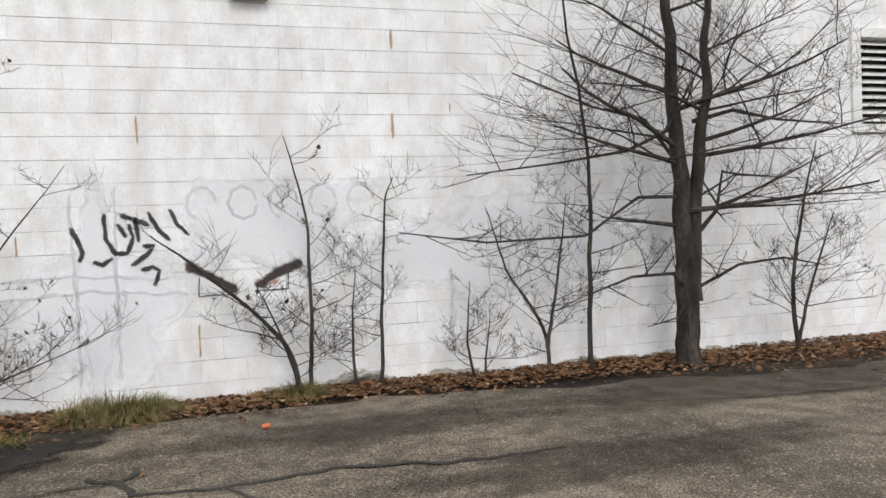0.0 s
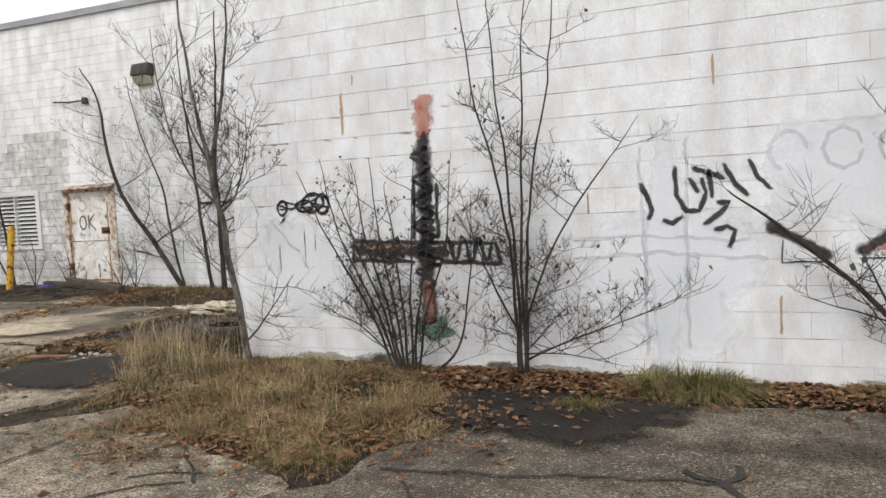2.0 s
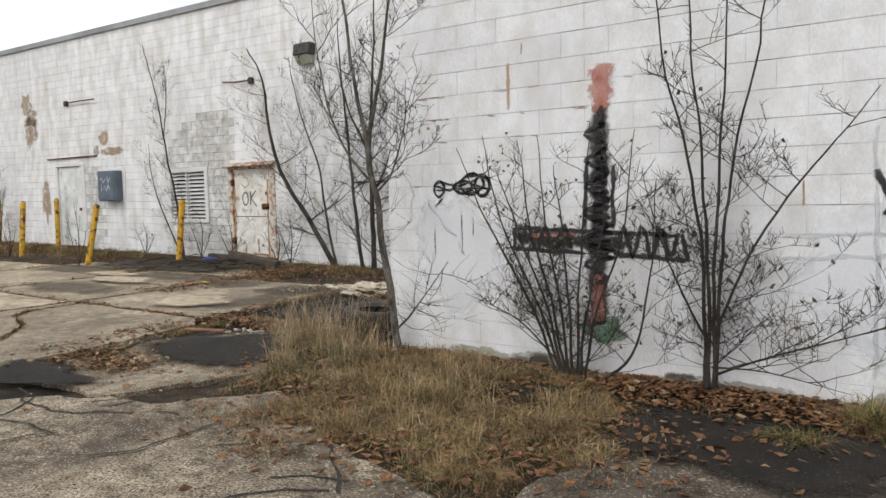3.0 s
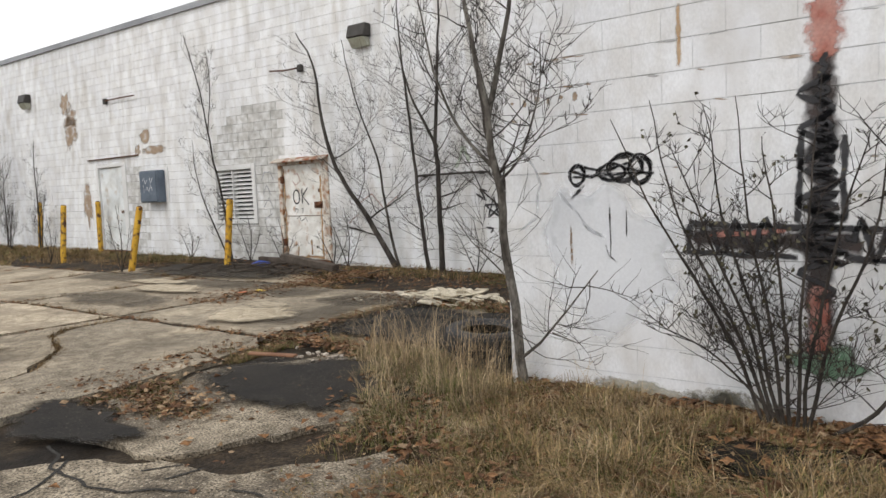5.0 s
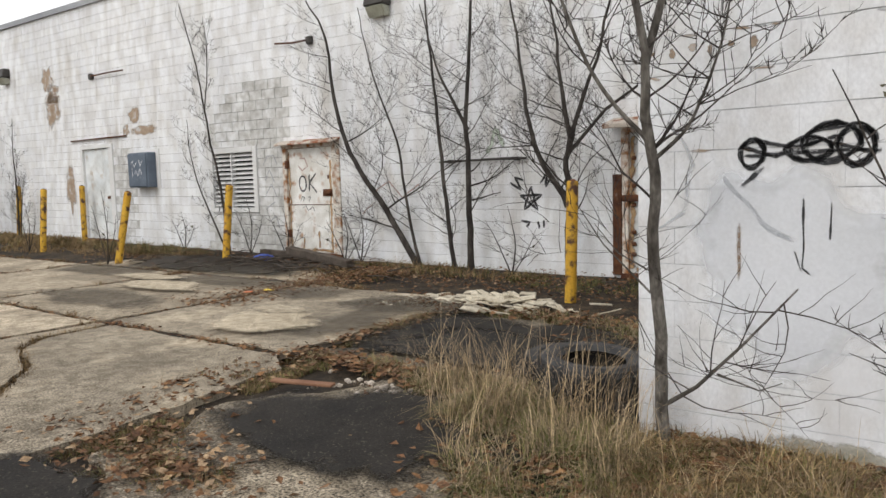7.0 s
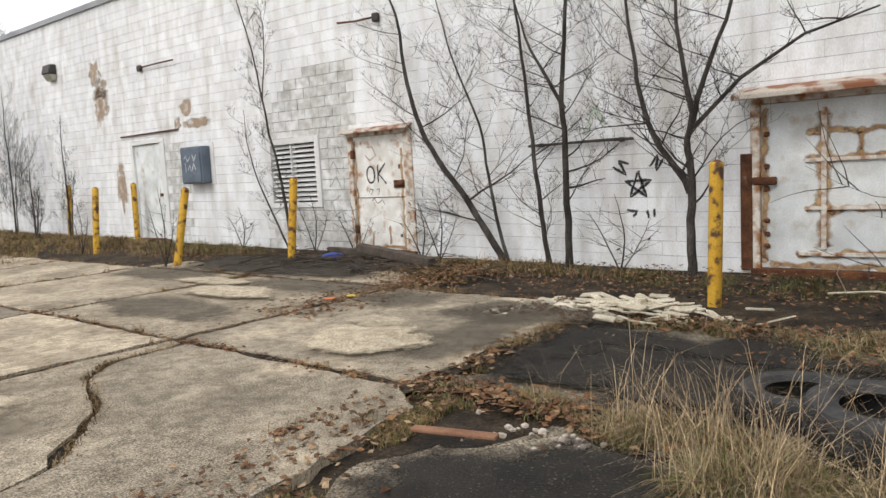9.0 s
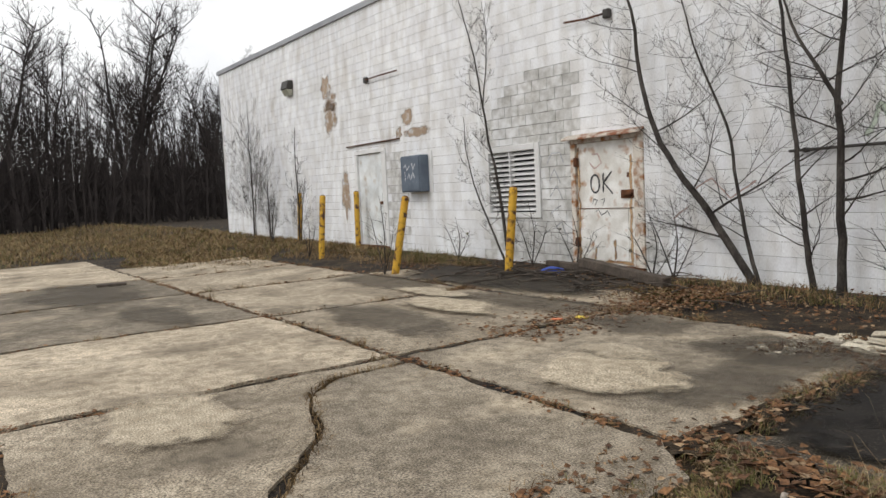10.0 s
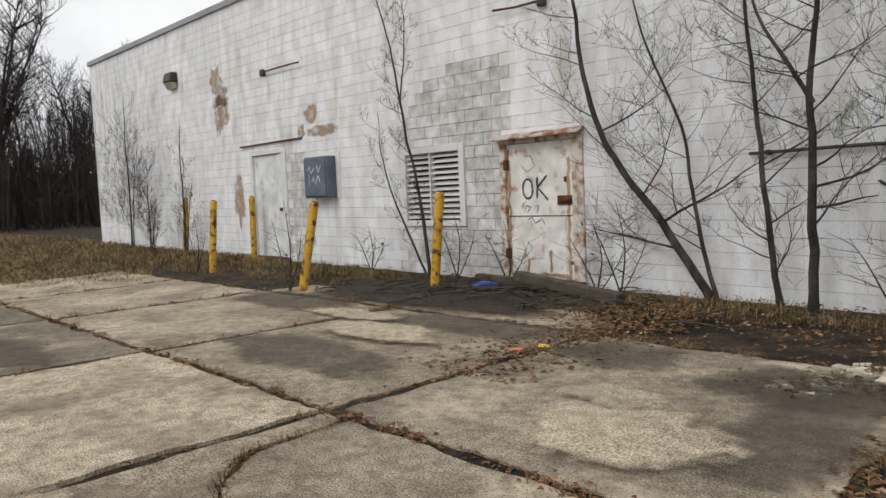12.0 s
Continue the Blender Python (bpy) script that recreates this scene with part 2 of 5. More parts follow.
LUMBER = mat("broken_pale_board", (0.5, 0.44, 0.33), (0.68, 0.62, 0.5), 6, 0.8, 0.3, vary=0.25)
OLDWOOD = mat("rotten_dark_wood", (0.06, 0.048, 0.038), (0.13, 0.105, 0.085), 6, 0.9, 0.5, vary=0.3)
RUBBER = mat("weathered_black_rubber", (0.022, 0.022, 0.023), (0.055, 0.054, 0.054), 8, 0.6, 0.3)
STONE = mat("broken_pale_stone", (0.4, 0.34, 0.28), (0.56, 0.5, 0.43), 8, 0.9, 0.5, vary=0.3)
BLUE = mat("blue_plastic_bag", (0.02, 0.05, 0.28), (0.03, 0.08, 0.4), 6, 0.4, 0.1)
ORANGE = mat("orange_litter", (0.55, 0.14, 0.06), (0.65, 0.22, 0.1), 6, 0.6, 0)
GOLD = mat("yellow_litter", (0.7, 0.5, 0.05), (0.8, 0.6, 0.1), 6, 0.6, 0)

# ---- helpers for things ----
def thing(name, at, label, category, group="", kind=""):
    ob = new(name)
    ob.location = at
    return tagged(ob, label, category, group, kind)

def mesh_of(name, verts, faces, material):
    me = bpy.data.meshes.new(name)
    me.from_pydata(verts, [], faces)
    me.materials.append(material)
    me.update()
    return me

def part(name, data, material, parent=None, label="", at=None, kind=""):
    """data: a bmesh or (verts, faces) in the parent's own space."""
    if isinstance(data, bmesh.types.BMesh):
        me = bpy.data.meshes.new(name)
        data.to_mesh(me)
        data.free()
        me.materials.append(material)
    else:
        me = mesh_of(name, data[0], data[1], material)
        if len(data) > 2:
            me.attributes.new("fade", "FLOAT", "POINT").data.foreach_set("value", data[2])
    ob = new(name, me)
    ob.parent = parent
    if at:
        ob.location = at
    return tagged(ob, label, kind=kind)

def box(x0, x1, y0, y1, z0, z1, bevel=0.0, bm=None):
    bm = bm or bmesh.new()
    r = bmesh.ops.create_cube(bm, size=1, matrix=Matrix.LocRotScale(((x0 + x1) / 2, (y0 + y1) / 2, (z0 + z1) / 2), None, (x1 - x0, y1 - y0, z1 - z0)))
    if bevel:
        es = {e for v in r["verts"] for e in v.link_edges}
        bmesh.ops.bevel(bm, geom=list(es), offset=bevel, segments=1, affect="EDGES")
    return bm

class Tubes:
    """Tapered tubes along lines, gathered in one mesh."""
    def __init__(self):
        self.v, self.f = [], []
    def add(self, pts, radii, sides=5):
        start = len(self.v)
        for i, p in enumerate(pts):
            a = pts[min(i + 1, len(pts) - 1)] - pts[max(i - 1, 0)]
            a = a.normalized() if a.length > 1e-6 else Vector((0, 0, 1))
            u = a.cross(Vector((0.31, 0.77, 0.2)))
            u = u.normalized()
            w = a.cross(u)
            for k in range(sides):
                q = 2 * math.pi * k / sides
                self.v.append(p + radii[i] * (math.cos(q) * u + math.sin(q) * w))
        for i in range(len(pts) - 1):
            for k in range(sides):
                a0, a1 = start + i * sides + k, start + i * sides + (k + 1) % sides
                self.f.append((a0, a1, a1 + sides, a0 + sides))
        e = start + (len(pts) - 1) * sides
        self.f.append(tuple(range(e, e + sides)))
        self.f.append(tuple(range(start + sides - 1, start - 1, -1)))
    def data(self):
        return self.v, self.f

def smooth01(a, b, v):
    q = min(1.0, max(0.0, (v - a) / (b - a)))
    return q * q * (3 - 2 * q)

def rise(x):
    """The long back wall and its foot climb gently away."""
    return 0.012 * max(0.0, -9.0 - max(x, -38.0))

def ground_z(x, y):
    z = rise(x) * smooth01(9.0, 12.6, y) if y < 13.5 else rise(x)
    z += 0.004 * max(0.0, -22 - max(x, -38.0)) * smooth01(3, 9, y)
    return z + 0.015 * noise.noise(Vector((x * 0.7, y * 0.7, 0)))

# ---- the camera's surroundings: ground ----
FRONT, BACK, CORNER, FAR_END, ROOF = 6.78, 13.0, -5.45, -34.0, 6.1

def sheet(name, xs, ys, height, material, label, kind="structure", category="ground"):
    v = [(x, y, height(x, y)) for y in ys for x in xs]
    w = len(xs)
    f = [(j * w + i, j * w + i + 1, (j + 1) * w + i + 1, (j + 1) * w + i) for j in range(len(ys) - 1) for i in range(w - 1)]
    return tagged(part(name, (v, f), material), label, category, kind=kind)

xs = [-900, -400, -200, -120, -80, -60, -48] + [-42 + 0.3 * i for i in range(180)] + [16, 30, 60, 150, 400, 900]
ys = [-900, -400, -150, -60, -30, -16] + [-10 + 0.3 * i for i in range(90)] + [20, 35, 60, 120, 300, 900]
sheet("ground", xs, ys, lambda x, y: ground_z(x, y) - 0.012 + (0.022 * noise.noise(Vector((x * 2.1, y * 2.1, 4))) - 0.02 if -40 < x < 12 and -9 < y < 14 else 0), SOIL, "brown soil with dead thatch and leaf crumbs")

def blob(cx, cy, rx, ry, seed, n=40, rough=0.25):
    pts = []
    for i in range(n):
        a = 2 * math.pi * i / n
        k = 1 + rough * noise.noise(Vector((math.cos(a) * 1.5 + seed * 7.1, math.sin(a) * 1.5, seed))) + 0.08 * noise.noise(Vector((math.cos(a) * 7, math.sin(a) * 7 + seed, 2)))
        pts.append((cx + rx * k * math.cos(a), cy + ry * k * math.sin(a)))
    return pts

def ragged(corners, seed, amount=0.06, step=0.12):
    """A polygon whose sides wander a little."""
    pts = []
    for (x0, y0), (x1, y1) in zip(corners, corners[1:] + corners[:1]):
        n = max(1, int(math.hypot(x1 - x0, y1 - y0) / step))
        for i in range(n):
            x, y = x0 + (x1 - x0) * i / n, y0 + (y1 - y0) * i / n
            wander = lambda s: amount * noise.noise(Vector((x * 2.3, y * 2.3, s))) + 0.035 * noise.noise(Vector((x * 9.7, y * 9.7, s + 4)))
            pts.append((x + wander(seed), y + wander(seed + 9)))
    return pts

def slab(name, pts, top, thick, material, parent=None, label=""):
    """A flat piece of paving with a small chamfer, from its outline."""
    n = len(pts)
    v = [(x, y, ground_z(x, y) + top - thick) for x, y in pts] + [(x, y, ground_z(x, y) + top) for x, y in pts]
    f = [(i, (i + 1) % n, n + (i + 1) % n, n + i) for i in range(n)] + [tuple(range(n, 2 * n))]
    return part(name, (v, f), material, parent, label)

asphalt = tagged(new("pavement"), "worn grey asphalt lot with dark cracks", "pavement", kind="structure")
slab("asphalt", ragged([(-2.75, 4.9), (-2.3, 5.9), (-1.0, 6.1), (1.5, 6.12), (3.2, 5.8), (4.4, 5.6), (9.5, 5.2), (9.5, -9), (-3.6, -9), (-3.3, 3.2), (-2.9, 4.0)], 1, 0.22), 0.025, 0.06, ASPHALT, asphalt)
slab("old_asphalt", ragged([(-2.95, 4.0), (-4.0, 4.5), (-5.2, 5.0), (-5.6, 4.7), (-6.9, 3.9), (-7.6, 3.0), (-7.6, -9), (-3.75, -9), (-3.4, 3.0)], 2, 0.2), 0.015, 0.06, OLD_ASPHALT, asphalt, "cracked pale grey asphalt")
def ribbon(lines, width, lay, wob=0.0, seed=0):
    """Flat strokes along lines; lay turns (u, v) into a place."""
    v, f, rim = [], [], []
    for line in lines:
        pts = []
        for (a, b), (c, d) in zip(line, line[1:]):
            n = max(2, int(math.hypot(c - a, d - b) / 0.04))
            pts += [(a + (c - a) * i / n, b + (d - b) * i / n) for i in range(n)]
        pts.append(line[-1])
        s0, last = len(v), len(pts) - 1
        for i, (a, b) in enumerate(pts):
            p, q = pts[max(0, i - 1)], pts[min(last, i + 1)]
            dx, dy = q[0] - p[0], q[1] - p[1]
            m = math.hypot(dx, dy) + 1e-9
            k = width / 2 * (1 + 0.5 * noise.noise(Vector((a * 9, b * 9, seed + 3))))
            o = wob * noise.noise(Vector((a * 6, b * 6, seed)))
            v += [lay(a - dy / m * (k + o), b + dx / m * (k + o)), lay(a - dy / m * o, b + dx / m * o), lay(a + dy / m * (k - o), b - dx / m * (k - o))]
            rim += [0.0, 0.35 if i in (0, last) else 1.0, 0.0]
        for i in range(last):
            e = s0 + 3 * i
            f += [(e, e + 1, e + 4, e + 3), (e + 1, e + 2, e + 5, e + 4)]
    return v, f, rim

def spread(cx, cy, rx, ry, seed, lay, rough=0.35, rings=7, n=36):
    """A patch that thins out towards its wandering rim."""
    v, f, rim = [lay(cx, cy)], [], [1.0]
    out = blob(0, 0, rx, ry, seed, n, rough)
    for r in range(1, rings + 1):
        q = r / rings
        v += [lay(cx + x * q, cy + y * q) for x, y in out]
        rim += [1 - q ** 2.2] * n
    f += [(0, 1 + i, 1 + (i + 1) % n) for i in range(n)]
    for r in range(rings - 1):
        b = 1 + r * n
        f += [(b + i, b + n + i, b + n + (i + 1) % n, b + (i + 1) % n) for i in range(n)]
    return v, f, rim

def on_ground(h):
    return lambda x, y: (x, y, ground_z(x, y) + h)

for i, line in enumerate([[(-2.6, 4.35), (-2.0, 4.4), (-1.4, 4.55), (-0.78, 4.64)], [(-1.0, 4.75), (-0.78, 4.64), (-0.72, 4.9)], [(-0.78, 4.64), (-0.68, 4.37), (-0.15, 4.3), (0.5, 4.4), (1.4, 4.2), (2.6, 4.3)], [(-0.15, 4.3), (0.1, 3.9), (0.2, 3.4)], [(-2.4, 4.2), (-2.0, 3.8), (-1.2, 3.5)], [(2.6, 5.2), (4.0, 4.8), (6.0, 4.7)]]):
    part("crack", ribbon([line], 0.045 if i in (1, 2) else 0.02, on_ground(0.03), 0.05, i), CRACK, asphalt)
rnd = random.Random(4)
lines = []
for k in range(34):
    x, y, a = rnd.uniform(-7.2, -3.2), rnd.uniform(1.5, 4.6), rnd.choice([0.1, 0.9, 1.7, 2.4]) + rnd.uniform(-0.3, 0.3)
    line = [(x, y)]
    for s in range(rnd.randint(3, 7)):
        a += rnd.uniform(-0.6, 0.6)
        x, y = x + 0.22 * math.cos(a), y + 0.22 * math.sin(a)
        if y > 4.4 or x < -7.4 or x > -3.5:
            break
        line.append((x, y))
    if len(line) > 1:
        lines.append(line)
part("crack_net", ribbon(lines, 0.02, on_ground(0.021), 0.03), CRACK, asphalt)

# concrete slabs on a three-metre grid, weeds in the joints
concrete = tagged(new("floor"), "stained concrete slabs with weedy joints", "slabs", kind="structure")
gx = [-8.62, -11.6, -14.68, -17.95, -21.1, -24.4, -27.8]
gy = [-8.2, -5.1, -2.1, 0.9, 3.9, 6.98, 10.1]
for j in range(6):
    for i in range(6):
        if i == 5 and j == 5:
            continue
        x1, x0, y0, y1 = gx[i] - 0.05, gx[i + 1] + 0.05, gy[j] + 0.05, gy[j + 1] - 0.05
        if j == 4 and i == 0:
            slab("concrete_slab", ragged([(x0, y0), (-8.9, y0), (-9.35, 4.9), (-10.05, 5.47), (-10.95, 5.82), (-11.3, 6.2), (-11.35, 6.9), (x0, y1)], 20, 0.05), 0.04, 0.1, CONCRETE, concrete)
            slab("concrete_slab", ragged([(-8.0, y0), (-8.1, 5.5), (-8.3, 6.6), (x1, y1), (-11.29, y1), (-11.27, 6.23), (-10.91, 5.87), (-10.01, 5.52), (-9.31, 4.95), (-8.85, y0)], 21, 0.05), 0.035, 0.1, CONCRETE_GREY, concrete)
            continue
        slab("concrete_slab", ragged([(x0, y0), (x1, y0), (x1, y1), (x0, y1)], i + 7 * j, 0.07), 0.035 + 0.012 * ((i * 3 + j * 5) % 3 - 1), 0.1, CONCRETE_GREY if (i, j) in ((0, 5), (2, 4), (3, 4)) else CONCRETE, concrete)
slab("concrete_slab", ragged([(-17.9, 10.2), (-14.75, 10.2), (-12.2, 10.15), (-11.7, 10.6), (-12.6, 11.3), (-15.0, 11.0), (-17.6, 10.9)], 30, 0.1), 0.02, 0.1, CONCRETE, concrete)
slab("old_asphalt", ragged([(-5.9, 5.4), (-5.9, 6.6), (-7.4, 6.75), (-8.0, 6.0), (-7.6, 4.6), (-6.6, 4.3)], 51, 0.3), 0.004, 0.06, OLD_ASPHALT, asphalt)
slab("old_asphalt", ragged([(-5.7, 7.2), (-5.6, 9.2), (-7.6, 9.5), (-8.45, 9.0), (-8.4, 7.2)], 52, 0.3), 0.004, 0.06, OLD_ASPHALT, asphalt)
for k, (x, y, rx, ry) in enumerate(((-1.95, 5.6, 1.15, 0.6), (-6.8, 5.8, 1.15, 0.75), (-7.5, 4.4, 0.7, 0.35), (-7.2, 8.3, 1.5, 1.2), (4.2, 5.2, 2.2, 0.7), (-3.35, 5.95, 0.5, 0.35), (0.9, 5.2, 1.6, 0.4), (2.2, 3.9, 1.5, 0.4), (-7.0, 8.0, 1.3, 1.0))):
    part("tar_patch", spread(x, y, rx, ry, 3 + k, on_ground(0.034 + 0.001 * k), 0.6), DAMP_ASPHALT if k in (4, 6, 7) else TAR_SOFT, asphalt, "dark tarry patch")
for k, (x, y, rx, ry) in enumerate(((-10.9, 9.4, 0.7, 0.5), (-9.3, 9.3, 0.9, 0.7), (-9.1, 8.3, 0.45, 1.0), (-13.4, 7.9, 1.5, 0.6), (-19.3, 5.6, 2.4, 0.9), (-13.0, 9.7, 1.4, 0.5), (-16.5, 9.7, 1.6, 0.6), (-14.3, 10.6, 2.2, 0.5), (-16.0, 6.0, 1.2, 0.5))):
    part("dark_stain", spread(x, y, rx, ry, 60 + k, on_ground(0.058 + 0.001 * k), 0.5), DAMP, concrete, "damp dark stain")
for k, (x, y, rx, ry) in enumerate(((-9.82, 7.72, 0.66, 0.58), (-10.25, 8.3, 0.42, 0.3), (-13.5, 8.9, 1.0, 0.4), (-14.6, 9.4, 0.9, 0.3), (-11.0, 4.9, 0.7, 0.5))):
    part("pale_patch", spread(x, y, rx, ry, 80 + k, on_ground(0.072 + 0.001 * k), 0.35), PALE_SOFT, concrete, "pale sandy worn patch")

# ---- walls of concrete block ----
def cut(x0, x1, z0, z1, holes):
    """The pieces of a rectangle left when the holes are taken away."""
    rects = [(x0, x1, z0, z1)]
    for a, b, c, d in holes:
        left = []
        for p, q, r, s in rects:
            if b <= p or a >= q or d <= r or c >= s:
                left.append((p, q, r, s))
                continue
            if p < a: left.append((p, a, r, s))
            if b < q: left.append((b, q, r, s))
            if r < c: left.append((max(p, a), min(q, b), r, c))
            if d < s: left.append((max(p, a), min(q, b), d, s))
        rects = left
    return [t for t in rects if t[1] - t[0] > 0.02 and t[3] - t[2] > 0.02]

CUBE_F = [(0, 1, 5, 4), (1, 3, 7, 5), (3, 2, 6, 7), (2, 0, 4, 6), (4, 5, 7, 6)]
def block_wall(name, x0, x1, y, top, holes, lift, single, materials, label, z_first=-0.035, joint=0.0011, recess=0.012):
    """Running bond of blocks, proud of the mortar; single(x, z) picks those that stand as objects of their own."""
    wall = tagged(new(name), label, "wall", kind="structure")
    mats, pick = materials
    core = bmesh.new()
    for a, b, c, d in cut(x0, x1, -0.4, top, holes):
        box(a, b, y + recess, y + 0.3, c, d, bm=core)
    for v in core.verts:
        v.co.z += lift(v.co.x)
    part("mortar", core, mats[-1], wall)
    shared, rest, row, z = {}, {m: ([], []) for m in range(len(mats))}, 0, z_first - 0.4026
    while z < top - 0.05:
        x = x0 - (0.2013 if row % 2 else 0)
        while x < x1:
            for a, b, c, d in cut(max(x, x0), min(x + 0.4026, x1), z, min(z + 0.2013, top), holes):
                a, b, c, d = a + joint, b - joint, c + 0.003, d - 0.003
                w, h = b - a, d - c
                m = pick((a + b) / 2, (c + d) / 2)
                if m == 1:
                    a, b, c, d = a + 0.004, b - 0.004, c + 0.003, d - 0.003
                    w, h = b - a, d - c
                jit = 0.0012 * math.sin(a * 37 + c * 91)
                pts = [(px, py, pz) for py in (y + 0.014, y + jit) for pz in (0, h) for px in (0, w)]
                if single(a, c):
                    key = (round(w, 3), round(h, 3), m)
                    if key not in shared:
                        shared[key] = mesh_of("block", [(p[0], p[1] - y, p[2]) for p in [(q[0], y + (0.014 if k < 4 else 0), q[2]) for k, q in enumerate(pts)]], CUBE_F, mats[m])
                    ob = new("block", shared[key])
                    ob.parent, ob.location = wall, (a, y + jit, c + lift(a))
                else:
                    v, f = rest[m]
                    s = len(v)
                    v += [(a + p[0], p[1], c + p[2] + lift(a + p[0])) for p in pts]
                    f += [tuple(s + k for k in q) for q in CUBE_F]
            x += 0.4026
        z, row = z + 0.2013, row + 1
    for m, (v, f) in rest.items():
        if v:
            part("far_blocks", (v, f), mats[m], wall, kind="stuff")
    return wall

DOOR_A, DOOR_B, DOOR_C, LOUV = (-15.32, -13.72, 0.0, 2.25), (-23.32, -21.72, 0.0, 2.52), (-8.06, -6.3, 0.0, 2.2), (-17.75, -16.12, 0.83, 2.24)
VENT = (6.86, 8.5, 2.4, 3.62)

block_wall("wall_front", CORNER, 12.0, FRONT, ROOF, [VENT], lambda x: 0.0, lambda x, z: -5.5 < x < 1.2 and 0.3 < z < 2.2, ((PAINT, MORTAR), lambda x, z: 0), "white painted concrete block wall with graffiti", recess=0.006)

def grey_area(x, z):
    if -17.75 < x < -15.2 and z < 3.6 - 0.25 * ((x * 2.7) % 1) - 0.25 * max(0, -16.4 - x) and (x * 7.3 + z * 3.1) % 1 < 0.5 + 0.9 * smooth01(-17.9, -16.4, x):
        return 1
    return 1 if (-21.6 < x < -20.9 and z < 2.3) or (-13.7 < x < -13.3 and z < 1.2) else 0
block_wall("wall_back", FAR_END, CORNER, BACK, ROOF, [DOOR_A, DOOR_B, DOOR_C, LOUV], rise, lambda x, z: -18.2 < x < -13.0 and 0.1 < z < 3.7, ((PAINT_OLD, GREY_BLOCK, MORTAR_DARK), grey_area), "weathered white block wall with bare grey blocks", joint=0.0009)
side = tagged(new("wall_side"), "white painted block return wall", "wall", kind="structure")
part("mortar", box(CORNER, CORNER + 0.3, FRONT + 0.302, BACK, -0.4, ROOF), PAINT, side)
end = tagged(new("wall_end"), "white painted block end wall", "wall", kind="structure")
part("mortar", box(FAR_END, FAR_END + 0.3, BACK + 0.302, BACK + 25, -0.4, ROOF + 0.5), PAINT_OLD, end)
roof = tagged(new("roof"), "flat felt roof edged with grey flashing", "roof", kind="structure")
rb = box(FAR_END, CORNER, BACK + 0.02, BACK + 25, ROOF - 0.1, ROOF - 0.002)
for v in rb.verts:
    v.co.z += rise(v.co.x)
part("deck", rb, ROOFING, roof)
part("deck", box(CORNER + 0.02, 12, FRONT + 0.02, BACK + 25, ROOF - 0.1, ROOF - 0.002), ROOFING, roof)
fb = bmesh.new()
n = 14
for i in range(n):
    a, b = FAR_END - 0.05 + (CORNER - FAR_END) * i / n, FAR_END - 0.05 + (CORNER - FAR_END) * (i + 1) / n
    r = box(a + 0.003, b - 0.003, BACK - 0.06, BACK + 0.35, ROOF, ROOF + 0.14)
    for v in r.verts:
        v.co.z += rise(v.co.x)
    part("flashing", r, COPING, roof)
part("flashing", box(CORNER - 0.05, 12, FRONT - 0.06, FRONT + 0.35, ROOF, ROOF + 0.14), COPING, roof)
part("flashing", box(CORNER - 0.06, CORNER + 0.35, FRONT + 0.352, BACK - 0.06, ROOF, ROOF + 0.14), COPING, roof)

# ---- doors, louvers, boxes and lamps on the walls ----
FAINT_RED = mat("faint_red_spray", (0.62, 0.42, 0.38), (0.72, 0.55, 0.5), 9, clear=0.5, fade=0.7)

def strokes(lines, width, y, wob=0.01, seed=0):
    return ribbon(lines, width, lambda x, z: (x, y, z), wob, seed)

HOOD = mat("peeling_rusty_hood", (0.5, 0.44, 0.38), (0.66, 0.6, 0.53), 4, 0.7, 0.3, c3=(0.24, 0.1, 0.05), cover=0.5, spots=4, vary=0.15)

def steel_door(name, hole, label, leaf_mat, awning=True, frame_mat=None):
    x0, x1, z0, z1 = hole
    w, h = x1 - x0, z1 - z0
    d = tagged(new(name), label, "door", kind="structure")
    d.location = (x0, BACK, z0 + rise((x0 + x1) / 2))
    part("jamb", box(0.0, 0.11, -0.03, 0.2, 0, h - 0.1, 0.008), frame_mat or FRAME_RUST, d, "rusted steel jamb")
    part("jamb", box(w - 0.2, w, -0.03, 0.2, 0, h - 0.1, 0.008), frame_mat or FRAME_RUST, d)
    part("lintel", box(0.0, w, -0.03, 0.2, h - 0.098, h, 0.008), frame_mat or FRAME_RUST, d)
    leaf = part("leaf", box(0.114, w - 0.204, 0.03, 0.08, 0.05, h - 0.104, 0.004), leaf_mat, d)
    part("threshold", box(0.0, w, -0.06, 0.2, -0.25, 0.045, 0.01), RUST, d)
    # black sheet in place of the unlit room behind the leaf
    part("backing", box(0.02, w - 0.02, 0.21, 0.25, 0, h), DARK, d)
    if awning:
        bm = box(-0.06, w + 0.03, -0.2, -0.002, h + 0.02, h + 0.065, 0.012)
        for v in bm.verts:
            v.co.z -= (-v.co.y) * 0.35
        part("rain_hood", bm, HOOD, d, "bent rusty rain hood")
    return d, leaf, w, h

dA, leafA, wA, hA = steel_door("door_1", DOOR_A, "rust-stained white steel door marked OK in black", DOOR_WHITE)
part("kick_panel", box(0.16, wA - 0.36, 0.016, 0.031, 0.12, 1.0, 0.005), DOOR_WHITE, leafA)
part("lock_plate", box(wA - 0.5, wA - 0.22, 0.005, 0.03, 1.18, 1.32, 0.006), RUST, leafA, "rusty lock plate")
part("handle", box(wA - 0.42, wA - 0.24, -0.05, 0.005, 1.23, 1.27, 0.008), RUST, leafA)
part("peephole", box(wA - 0.38, wA - 0.33, 0.022, 0.03, 1.52, 1.6, 0.004), RUST, leafA)
for z in (0.35, 1.75):
    part("hinge", box(0.08, 0.16, -0.045, 0.03, z, z + 0.16, 0.01), RUST, leafA)
